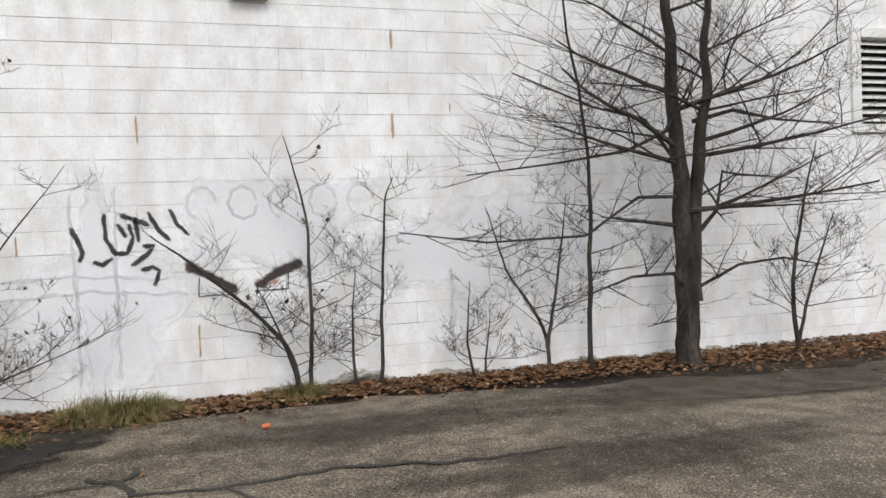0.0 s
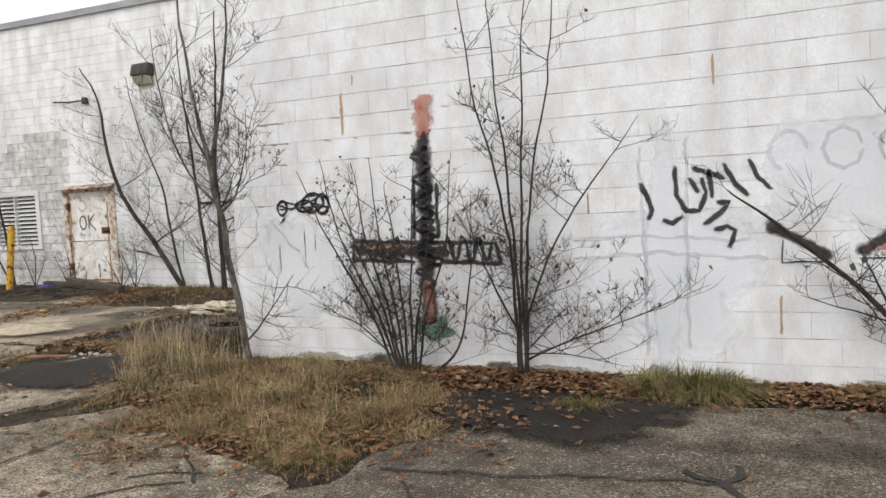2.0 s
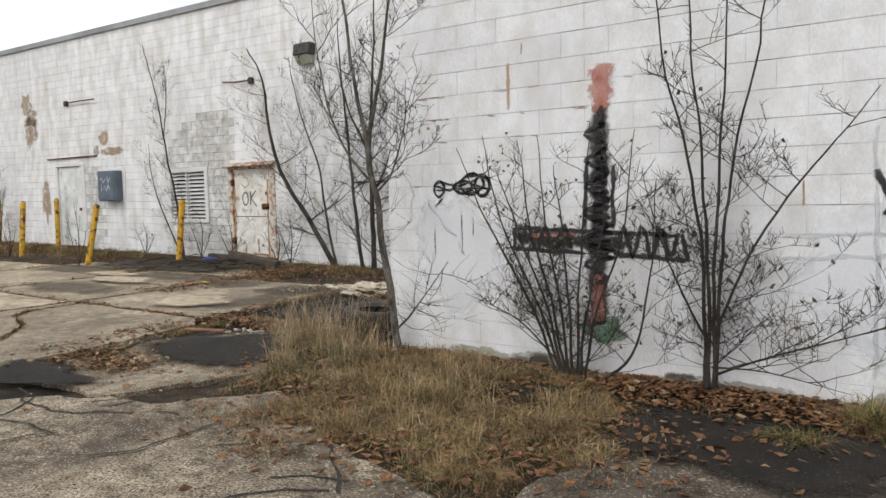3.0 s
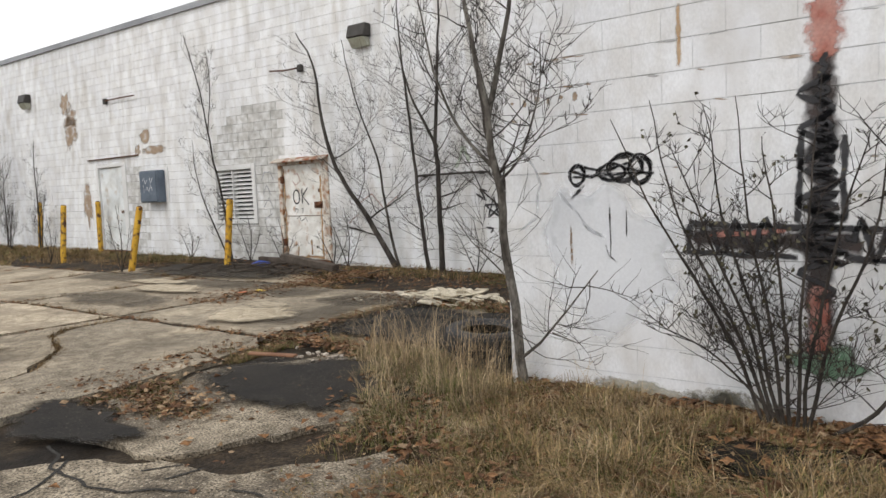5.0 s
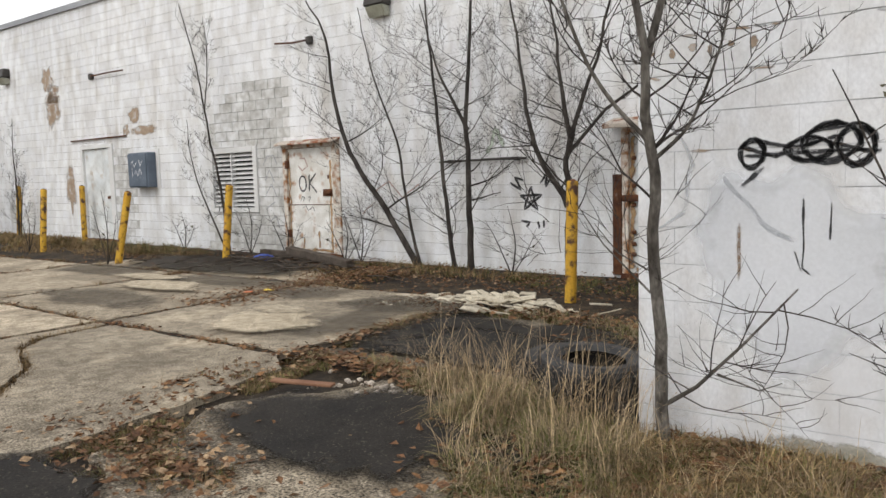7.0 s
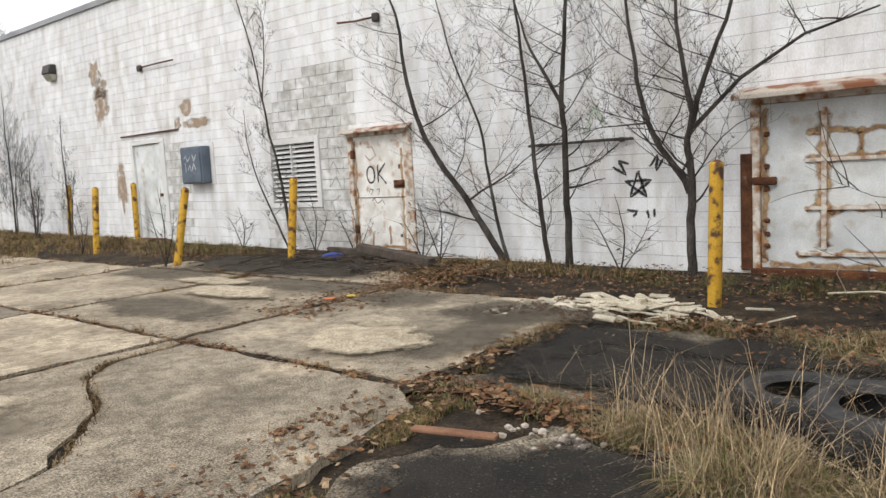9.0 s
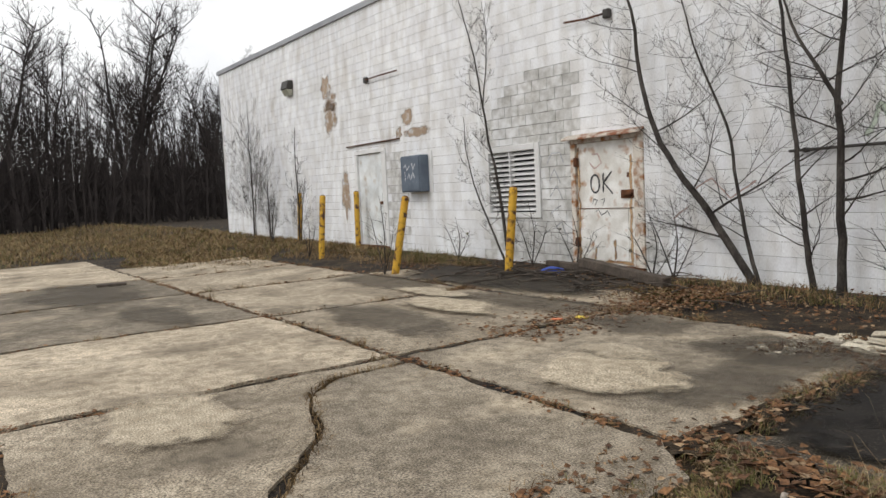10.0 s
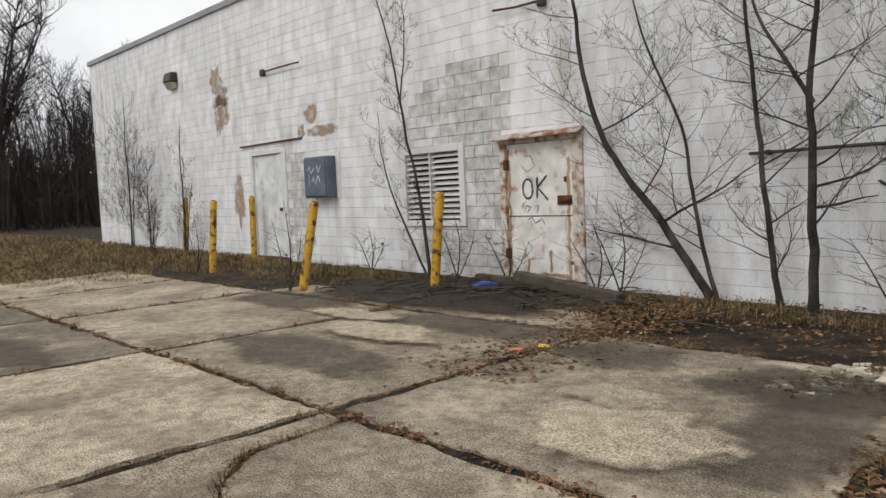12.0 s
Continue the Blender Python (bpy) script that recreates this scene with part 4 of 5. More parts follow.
def leaves_at(tips, rnd, share, size):
    v, f = [], []
    for p in tips:
        if rnd.random() < share:
            a, b = rnd.uniform(0, 6.28), rnd.uniform(-1, 1)
            u, w = Vector((math.cos(a), math.sin(a), b)) * size, Vector((-math.sin(a), math.cos(a), rnd.uniform(-1, 0.2))) * size * 0.6
            s = len(v)
            v += [p, p + u * 0.5 + w, p + u, p + u * 0.5 - w + Vector((0, 0, 0.3 * size))]
            f += [(s, s + 1, s + 2), (s, s + 2, s + 3)]
    return v, f

def tree(name, at, stems, label, seed, category="tree", limbs=9, limb=0.9, depth=3, up=0.35, spread=1.05, dense=0.85, leaf=0.0, leaf_size=0.04, flat=0.55, low=0.2, extra=(), group="", bark=None):
    """stems: (radius, points...) lines in the tree's own space; limbs spring from each stem."""
    rnd = random.Random(seed)
    ob = thing(name, (at[0], at[1], ground_z(*at) - 0.04), label, category, group)
    branch, twig, tips = Tubes(), Tubes(), []
    for r, *line in stems:
        pts = [Vector(p) for p in line]
        fine, rad = [], []
        ends = [2 * pts[0] - pts[1]] + pts + [2 * pts[-1] - pts[-2]]
        phase = rnd.uniform(0, 90)
        for i in range(len(pts) - 1):
            a, b, c, d = ends[i:i + 4]
            for k in range(6):
                u = k / 6
                q = 0.5 * (2 * b + (c - a) * u + (2 * a - 5 * b + 4 * c - d) * u * u + (3 * b - a - 3 * c + d) * u ** 3)
                j = min(0.05, 0.012 + 0.7 * r) if i + k else 0
                fine.append(q + j * Vector((noise.noise(Vector((phase, 0, q.z * 2.3))) + 0.4 * noise.noise(Vector((phase, 5, q.z * 7))), noise.noise(Vector((phase, 9, q.z * 2.3))) * 0.5, 0)))
        fine.append(pts[-1])
        m = len(fine)
        rad = [r * (1.25 if i == 0 else 1) * (1 - 0.8 * (i / (m - 1)) ** 1.1) for i in range(m)]
        t = Tubes()
        t.add(fine, rad, 9 if r > 0.05 else 6)
        part("trunk" if r > 0.03 else "stem", t.data(), bark or BARK, ob)
        tips.append(fine[-1])
        for k in range(int(limbs * 1.25)):
            q = low + (0.93 - low) * ((k + rnd.random()) / int(limbs * 1.25)) ** 1.15
            i = min(m - 2, int(q * (m - 1)))
            side = rnd.choice((-1, 1))
            d = Vector((side * rnd.uniform(0.5, 1), rnd.uniform(-0.8, 0.25) * flat, rnd.uniform(0.1, 0.9) * (0.4 + up)))
            grow(branch, twig, tips, fine[i].copy(), d, limb * rnd.uniform(0.5, 1.2) * (1.15 - 0.5 * q), max(0.0045, rad[i] * rnd.uniform(0.26, 0.42)), depth if q < 0.62 else depth - 1, rnd, up, spread, dense, flat)
    for r, *line in extra:
        pts = [Vector(p) for p in line]
        branch.add(pts, [r * (1 - 0.7 * i / (len(pts) - 1)) for i in range(len(pts))], 6)
        for i in range(1, len(pts)):
            for k in range(3):
                grow(branch, twig, tips, pts[i - 1].lerp(pts[i], rnd.random()), Vector((rnd.uniform(-1, 1), rnd.uniform(-0.4, 0.1), rnd.uniform(-0.4, 0.9))), rnd.uniform(0.25, 0.6), r * 0.35, 2 if r > 0.015 else 1, rnd, up, spread, 1.0, flat)
    top = FRONT if at[1] < 7 else BACK
    for t in (branch, twig):
        for v in t.v:
            lim = top - 0.03 - at[1]
            if at[1] < top and v.y > lim and (at[1] > 7 or at[0] + v.x > CORNER - 0.1):
                v.y = lim - 0.1 * (v.y - lim)
    if branch.v:
        part("limb", branch.data(), bark or BARK, ob, kind="stuff")
    if twig.v:
        part("twig", twig.data(), TWIG, ob, kind="stuff")
    if leaf:
        part("leaf", leaves_at(tips, rnd, leaf, leaf_size), BUD, ob, "a few withered leaves", kind="stuff")
    return ob

tree("tree", (4.3, 6.3), [(0.125, (0, 0, 0), (-0.03, 0, 0.8), (-0.04, 0, 1.6), (-0.13, -0.03, 2.6), (-0.2, -0.05, 3.8), (-0.25, 0, 5.6)), (0.085, (0.04, 0, 0.7), (0.1, 0.0, 1.7), (0.2, -0.05, 2.6), (0.3, 0, 3.6), (0.45, 0.05, 5.4))], "bare twin-trunked tree with dark grey bark by the wall", 5, limbs=8, limb=1.75, depth=3, up=0.06, dense=1.0, low=0.36,
     extra=[(0.02, (0, 0, 1.75), (-0.6, -0.1, 1.75), (-1.2, -0.15, 1.4), (-2.2, -0.2, 1.38), (-3.0, -0.2, 1.5)), (0.02, (-0.1, 0, 2.45), (-0.7, -0.1, 2.2), (-1.4, 0.0, 2.1), (-2.3, 0, 2.0)), (0.025, (0, 0, 0.8), (-0.3, -0.2, 1.0), (-0.8, -0.3, 1.0), (-1.3, -0.3, 0.85)), (0.024, (0.1, 0, 2.5), (0.5, -0.1, 2.6), (1.0, -0.15, 2.5), (1.7, -0.2, 2.45)), (0.03, (0.05, 0, 1.3), (0.28, -0.1, 1.6), (0.36, -0.1, 2.0)), (0.02, (0.05, 0, 0.8), (0.45, -0.2, 1.05), (0.9, -0.3, 1.1), (1.4, -0.3, 1.0)), (0.014, (0.06, 0, 1.7), (0.5, -0.1, 1.95), (1.2, -0.2, 1.9)), (0.014, (0, 0, 0.75), (-0.2, -0.1, 0.55), (-0.6, -0.2, 0.5)), (0.02, (-0.1, 0, 2.1), (-0.5, -0.1, 2.5), (-1.1, -0.2, 2.6), (-1.9, -0.2, 2.9))])
tree("sapling", (3.32, 6.58), [(0.027, (0, 0, 0), (0.03, 0, 1.2), (0.05, 0, 2.2), (-0.15, 0, 3.6), (-0.25, 0, 4.4))], "slim bare sapling against the white wall", 6, limbs=12, limb=0.8)
tree("sapling", (2.85, 6.55), [(0.022, (0, 0, 0), (-0.05, 0, 0.5), (-0.4, 0, 1.1), (-0.6, 0, 1.7)), (0.02, (0, 0, 0.3), (0.15, 0, 1.0), (0.25, 0, 1.8))], "low forked bare sapling in leaf litter", 7, limbs=9, limb=0.7)
tree("sapling", (1.18, 6.6), [(0.02, (0, 0, 0), (0.03, 0, 0.8), (0.1, 0, 1.7), (0.18, 0, 2.0)), (0.017, (-0.22, 0, 0), (-0.25, 0, 0.6), (-0.2, 0, 1.2))], "thin bare sapling by the wall", 8, limbs=8, limb=0.5)
tree("sapling", (2.1, 6.6), [(0.016, (0, 0, 0), (-0.05, 0, 0.5), (-0.02, 0, 1.0)), (0.014, (0.1, 0, 0), (0.18, 0, 0.7))], "thin bare sapling by the wall", 9, limbs=7, limb=0.45)
tree("sapling", (0.48, 6.6), [(0.03, (0, 0, 0), (-0.15, 0, 0.5), (-0.45, 0, 0.85), (-0.95, 0, 1.3), (-1.25, 0, 1.55)), (0.021, (0.06, 0, 0), (0.08, 0, 0.8), (0.08, 0, 1.5), (0.0, 0, 2.0), (-0.1, 0, 2.4)), (0.018, (0.0, 0, 0), (-0.2, 0, 0.6), (-0.4, 0, 1.1))], "forked bare sapling before a graffitied wall", 10, limbs=8, limb=0.6, leaf=0.015, leaf_size=0.045)
tree("shrub", (-2.4, 6.62), [(0.017, (dx * 0.25, 0, 0), (dx * 0.4, -0.02, 0.8), (dx * 0.9, -0.03, 1.6), (dx * 2.2, -0.02, 2.5), (dx * 3.0, 0, 3.5)) for dx in (-0.16, -0.07, 0.04, 0.13)] + [(0.012, (0.02, 0, 0.5), (0.28, 0, 1.15), (0.7, -0.05, 1.75), (1.0, -0.05, 2.15)), (0.01, (-0.02, 0, 0.4), (-0.3, -0.05, 1.0), (-0.5, -0.05, 1.7)), (0.009, (0.03, 0, 0.2), (0.5, -0.08, 0.42), (1.0, -0.1, 0.62), (1.5, -0.1, 0.85)), (0.008, (0, 0, 0.25), (0.4, -0.1, 0.28), (0.9, -0.12, 0.2))], "tall many-stemmed bare shrub with few withered leaves", 11, "shrub", limbs=7, limb=0.58, dense=0.8, low=0.1, leaf=0.06, leaf_size=0.032, up=0.5)
tree("shrub", (-3.42, 6.52), [(0.0135, (k * 0.03, 0, 0), (k * 0.085, -0.03, 0.6), (k * 0.19, -0.04, 1.3), (k * 0.25 + 0.05 * math.sin(k * 5), -0.05, 1.9 + 0.16 * math.sin(k * 3.1))) for k in (-4, -3.3, -2.6, -1.9, -1.2, -0.4, 0.5, 1.4, 2.2)] + [(0.014, (0.1, 0, 0), (0.45, 0, 0.3), (0.6, 0, 0.9), (0.64, 0, 1.6)), (0.009, (-0.05, 0, 0.1), (-0.45, -0.08, 0.5), (-0.95, -0.1, 0.7))], "fan-shaped bare shrub with dark buds", 12, "shrub", limbs=6, limb=0.5, low=0.15, dense=0.7, leaf=0.16, leaf_size=0.024, up=0.6)
tree("tree", (-5.25, 6.62), [(0.037, (0, 0, 0), (0.02, -0.17, 0.8), (0.06, -0.38, 1.6), (0.07, -0.48, 2.05), (-0.02, -0.55, 2.7), (-0.12, -0.6, 3.9)), (0.021, (0.07, -0.47, 2.0), (0.2, -0.45, 2.45), (0.32, -0.45, 3.1), (0.4, -0.45, 4.0)), (0.011, (0.06, -0.37, 1.55), (0.26, -0.35, 1.75), (0.38, -0.35, 2.1), (0.42, -0.35, 2.5)), (0.012, (0.06, -0.4, 1.65), (-0.2, -0.5, 2.0), (-0.38, -0.55, 2.7), (-0.45, -0.55, 3.3))], "slender grey bare tree at the wall's corner", 13, limbs=9, limb=0.62, low=0.34, up=0.6, dense=0.8, bark=BARK_PALE, extra=[(0.013, (0.0, -0.05, 0.27), (0.2, -0.1, 0.42), (0.42, -0.12, 0.66), (0.66, -0.12, 0.95)), (0.006, (0.3, -0.1, 0.5), (0.5, -0.12, 0.45), (0.6, -0.12, 0.5)), (0.006, (0.0, -0.2, 0.9), (-0.2, -0.32, 1.15), (-0.3, -0.4, 1.35)), (0.005, (0.02, -0.2, 1.0), (-0.15, -0.25, 1.1), (-0.28, -0.25, 1.25))])
tree("sapling", (5.7, 6.4), [(0.028, (0, 0, 0), (-0.03, 0, 0.8), (0.1, 0, 1.6), (0.3, 0, 2.3)), (0.022, (0, 0, 0.1), (0.25, 0, 0.9), (0.5, 0, 1.5))], "forked bare sapling by the wall", 14, limbs=9, limb=0.7)
tree("tree", (-11.65, 12.7), [(0.058, (0, 0, 0), (-0.65, -0.05, 1.0), (-1.42, -0.1, 2.05), (-1.8, -0.1, 3.15), (-1.9, -0.1, 4.1), (-2.4, -0.1, 4.9)), (0.03, (0.05, 0, 0), (-0.2, 0, 1.0), (-0.4, 0, 2.2), (-0.9, 0, 3.4), (-1.2, 0, 4.6))], "leaning bare tree beside the rusty door", 15, bark=BARK_GREY, limbs=9, limb=1.3, up=0.3, low=0.15)
tree("tree", (-10.83, 12.65), [(0.04, (0, 0, 0), (-0.15, 0, 1.2), (-0.3, 0, 2.6), (-0.45, 0, 4.0), (-0.5, 0, 5.2))], "slim upright bare tree by the back wall", 16, bark=BARK_GREY, limbs=12, limb=1.0, low=0.1)
tree("tree", (-10.45, 12.55), [(0.055, (0, 0, 0), (0.0, 0, 1.4), (-0.02, 0, 2.6), (0.1, 0, 4.0), (0.2, 0, 5.6)), (0.03, (0, 0, 2.3), (-0.5, 0, 3.2), (-0.9, 0, 4.4))], "upright bare tree by the back wall", 17, bark=BARK_GREY, limbs=10, limb=1.0, low=0.15)
tree("tree", (-8.6, 12.35), [(0.06, (0, 0, 0), (0.0, 0, 1.1), (0.02, 0, 1.9), (0.35, 0, 2.9), (0.8, 0, 4.4)), (0.045, (0, 0, 1.1), (-0.5, 0, 2.0), (-0.75, 0, 3.2), (-1.0, 0, 4.6)), (0.04, (0.02, 0, 1.9), (-0.1, 0, 3.0), (-0.3, 0, 4.4))], "spreading bare tree between bollard and wall", 18, bark=BARK_GREY, limbs=9, limb=1.15, low=0.2, up=0.5, extra=[(0.03, (0.05, 0, 1.9), (0.7, -0.3, 2.4), (1.4, -0.5, 2.75), (2.1, -0.6, 2.9))])
tree("sapling", (-16.55, 12.5), [(0.034, (0, 0, 0), (-0.15, 0, 1.2), (-0.5, 0, 2.6), (-0.8, 0, 4.0), (-1.3, 0, 5.4)), (0.022, (-0.05, 0, 0), (-0.6, -0.1, 1.1), (-1.0, -0.1, 2.0), (-1.1, -0.1, 2.9)), (0.014, (-0.6, 0, 3.0), (-0.4, 0, 4.2), (-0.5, 0, 5.0))], "thin forked bare sapling before the louver", 19, bark=BARK_GREY, limbs=10, limb=0.75, up=0.5)
for k, (x, y, h, s) in enumerate(((-29.6, 12.4, 4.6, 1.5), (-25.9, 12.4, 3.4, 0.6), (-27.7, 12.2, 2.4, 0.8))):
    tree("sapling", (x, y), [(0.03, (0, 0, 0), (0.05, 0, h * 0.4), (0.0, 0, h * 0.7), (0.1, 0, h)), (0.02, (0.1, 0, 0), (0.3, 0, h * 0.3), (0.6, 0, h * 0.55))], "thin bare sapling by the far wall", 30 + k, bark=BARK_GREY, limbs=12, limb=s * 1.1, up=0.6)
for k, (x, y, h) in enumerate(((-17.45, 10.3, 1.5), (-22.1, 10.95, 1.3), (-14.9, 12.6, 1.0), (-18.3, 12.6, 0.9), (-12.9, 12.6, 1.3), (-13.2, 12.5, 1.0), (-9.6, 12.4, 1.1), (-16.0, 12.6, 1.2), (-27.0, 12.0, 1.6))):
    tree("shrub", (x, y), [(0.014, (0, 0, 0), (0.08, 0, h * 0.5), (-0.05, 0, h)), (0.012, (0.02, 0, 0), (-0.25, 0, h * 0.5), (-0.45, 0, h * 0.8)), (0.01, (0, 0, 0), (0.3, 0, h * 0.4), (0.45, 0, h * 0.7))], "small bare twiggy shrub", 50 + k, "shrub", limbs=6, limb=0.5, depth=1, leaf=0.05, leaf_size=0.05, group="small shrubs")

# ---- far woods ----
def far_tree(name, x, y, h, seed, label, stems=3):
    rnd = random.Random(seed)
    ob = thing(name, (x, y, -0.2), label, "tree", "far trees")
    b, w, tips = Tubes(), Tubes(), []
    for s in range(stems):
        a = rnd.uniform(0, 6.28)
        lean = Vector((math.cos(a), math.sin(a), 0)) * h * rnd.uniform(0.1, 0.34)
        pts = [lean * q ** 1.4 + Vector((rnd.uniform(-0.2, 0.2), rnd.uniform(-0.2, 0.2), h * q * rnd.uniform(0.97, 1.0))) for q in (0, 0.15, 0.3, 0.45, 0.6, 0.75, 0.9)]
        r = h * rnd.uniform(0.009, 0.014)
        t = Tubes()
        t.add(pts, [r, r * 0.9, r * 0.78, r * 0.62, r * 0.45, r * 0.3, r * 0.12], 6)
        part("trunk", t.data(), WOODS, ob)
        for k in range(22):
            q = rnd.uniform(0.3, 0.98) * 6
            i = min(5, int(q))
            a = rnd.uniform(0, 6.28)
            grow(b, w, tips, pts[i].lerp(pts[i + 1], q - i), Vector((math.cos(a), math.sin(a), rnd.uniform(0.5, 1.3))), h * rnd.uniform(0.16, 0.28) * (1.2 - q / 9), r * 0.24, 3, rnd, 0.4, 0.9, 0.26, 1.0, 0.012)
    b.f += [tuple(i + len(b.v) for i in f) for f in w.f]
    b.v += w.v
    part("crown", b.data(), WOODS, ob, kind="stuff")
    return ob
rnd = random.Random(21)
for k, (x, y, h, n) in enumerate(((-62, 7, 16, 4), (-64, 15.5, 17.5, 5), (-70, 11, 15.5, 3), (-60, 21.5, 13.5, 2), (-66, 2, 15.5, 4), (-72, 24, 14, 3), (-62, -4, 15, 3), (-68, 18.5, 13, 3))):
    far_tree("far_tree", x, y, h, 70 + k, "tall bare tree at the edge of the woods", n)
far_tree("far_tree", -36, 33, 10.5, 99, "bare treetop showing above the roof", 2)
t = Tubes()
for k in range(3400):
    x, y = -57 - 55 * rnd.random() ** 1.3, rnd.uniform(-50, 66)
    h = rnd.uniform(4.5, 12.5) * (0.85 + 0.45 * noise.noise(Vector((x * 0.05, y * 0.12, 3)))) * (1 + (-57 - x) * 0.008)
    p = Vector((x, y, -0.2))
    lean = Vector((rnd.uniform(-1, 1), rnd.uniform(-1.2, 1.2), 0)) * 0.15 * h
    t.add([p, p + Vector((0, 0, h * 0.5)) + lean * 0.3, p + Vector((0, 0, h)) + lean], [0.07, 0.05, 0.012], 3)
    for j in range(10):
        q = rnd.uniform(0.08, 0.92)
        s = p + Vector((0, 0, h * q)) + lean * q * q
        e = s + Vector((rnd.uniform(-1, 1), rnd.uniform(-1, 1), rnd.uniform(0.3, 1.4))) * 0.2 * h
        t.add([s, e], [0.03, 0.01], 3)
tagged(part("woods", t.data(), WOODS), "dense dark bare woods beyond the lot", "woods", kind="stuff")
# added jagged sheet; its dark colour replaces the shade among deeper stems
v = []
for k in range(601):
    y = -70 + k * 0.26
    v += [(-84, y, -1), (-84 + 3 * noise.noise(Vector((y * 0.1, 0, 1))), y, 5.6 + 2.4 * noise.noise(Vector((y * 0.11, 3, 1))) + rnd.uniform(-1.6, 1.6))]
tagged(part("backdrop", (v, [(2 * k, 2 * k + 2, 2 * k + 3, 2 * k + 1) for k in range(600)]), WOODS), "jagged dark sheet standing in for shade deep in the woods", "woods", kind="structure")

# ---- grass, leaves and litter ----
def grass(name, n, place, height, material, label, seed, lean=0.5, width=0.006):
    rnd = random.Random(seed)
    v, f = [], []
    for k in range(n):
        x, y, s = place(rnd)
        z = ground_z(x, y) - 0.03
        a, l = 9 * noise.noise(Vector((x * 1.3, y * 1.3, 6))) + rnd.gauss(0, 1.2), rnd.uniform(0.15, lean)
        h = height * s * rnd.uniform(0.45, 1.1)
        dx, dy = math.cos(a), math.sin(a)
        w = width * rnd.uniform(0.6, 1.4)
        b = len(v)
        for q, c in ((0, 1), (0.4, 0.9), (0.75, 0.6)):
            X, Y2, Z = x + dx * l * h * q * q, y + dy * l * h * q * q, z + h * (q - 0.45 * l * q * q * q)
            v += [(X - dy * w * c, Y2 + dx * w * c, Z), (X + dy * w * c, Y2 - dx * w * c, Z)]
        v.append((x + dx * l * h * 1.1, y + dy * l * h * 1.1, z + h * (1 - 0.55 * l)))
        f += [(b, b + 1, b + 3, b + 2), (b + 2, b + 3, b + 5, b + 4), (b + 4, b + 5, b + 6)]
    return tagged(part(name, (v, f), material), label, "grass", kind="stuff")

def tufts(areas):
    """areas: (weight, cx, cy, rx, ry, height); blades gather in clumps."""
    def place(rnd):
        w, cx, cy, rx, ry, s = rnd.choices(areas, [a[0] for a in areas])[0]
        while True:
            a, q = rnd.uniform(0, 6.283), math.sqrt(rnd.random())
            x, y = cx + rx * q * math.cos(a), cy + ry * q * math.sin(a)
            if noise.noise(Vector((x * 2.6, y * 2.6, 1.7))) + rnd.uniform(-0.3, 0.4) > 0.0 and (y < FRONT - 0.02 or x < CORNER - 0.02) and y < BACK - 0.03:
                break
        return x, y, s * (0.65 + 0.6 * (1 - q)) * (1 + 0.4 * noise.noise(Vector((x * 1.9, y * 1.9, 8))))
    return place

NEAR = [(7, -4.0, 5.75, 1.25, 0.85, 1.0), (4, -3.3, 5.0, 0.75, 0.6, 0.8), (4, -4.3, 4.7, 0.8, 0.6, 0.7), (3, -4.7, 6.4, 0.9, 0.35, 1.0), (2, -3.4, 6.5, 0.6, 0.25, 0.6), (3, -4.0, 5.2, 1.8, 1.3, 0.55), (1, -2.6, 5.6, 0.8, 0.9, 0.4)]
TALL = [(4, -5.7, 6.1, 0.45, 0.6, 0.9), (3, -6.2, 6.55, 0.35, 0.3, 0.9), (2, -6.75, 6.95, 0.7, 0.25, 0.7), (1.5, -5.3, 5.5, 0.5, 0.4, 0.7), (2.5, -6.2, 9.2, 0.7, 0.8, 0.6), (2, -7.4, 9.6, 1.0, 0.3, 0.4), (1.5, -7.9, 7.05, 0.6, 0.2, 0.5)]
WISP = [(4, -5.7, 6.1, 0.5, 0.6, 1.0), (3, -6.3, 6.6, 0.5, 0.4, 1.0), (3, -6.9, 7.0, 0.8, 0.3, 0.9), (2, -5.6, 6.6, 0.3, 0.3, 1.0), (1, -4.6, 6.3, 0.8, 0.4, 0.6), (1, -4.2, 5.6, 1.2, 0.7, 0.6)]
grass("grass", 26000, tufts(NEAR), 0.25, DRY, "tangled dry straw-coloured grass", 1, 1.9, 0.0023)
grass("grass", 4000, tufts(NEAR), 0.3, STRAW, "bleached straw stems in the grass", 18, 1.9, 0.0018)
grass("grass", 17000, tufts(NEAR), 0.21, GREEN, "fading green grass", 2, 1.8, 0.0026)
grass("grass", 6500, tufts(TALL), 0.38, STRAW, "tall dry straw-coloured grass", 3, 1.7, 0.002)
grass("grass", 7000, tufts(TALL), 0.32, GREEN, "fading green grass", 4, 1.7, 0.0026)
grass("grass", 800, tufts(WISP), 0.85, STRAW, "long wispy dead grass stalks", 17, 1.0, 0.0016)
grass("grass", 2600, tufts([(1, -1.05, 6.42, 0.45, 0.24, 1), (0.5, 0.35, 6.55, 0.3, 0.12, 0.7), (0.25, -1.75, 5.85, 0.18, 0.12, 0.6)]), 0.38, GREEN, "green grass tuft at the wall foot", 5, 1.8, 0.0032)
grass("grass", 2400, tufts([(1, -1.05, 6.4, 0.5, 0.27, 1), (0.6, 0.35, 6.55, 0.4, 0.14, 0.7), (0.3, -1.75, 5.85, 0.2, 0.12, 0.6)]), 0.34, DRY, "dry grass tuft at the wall foot", 6, 1.9, 0.0026)

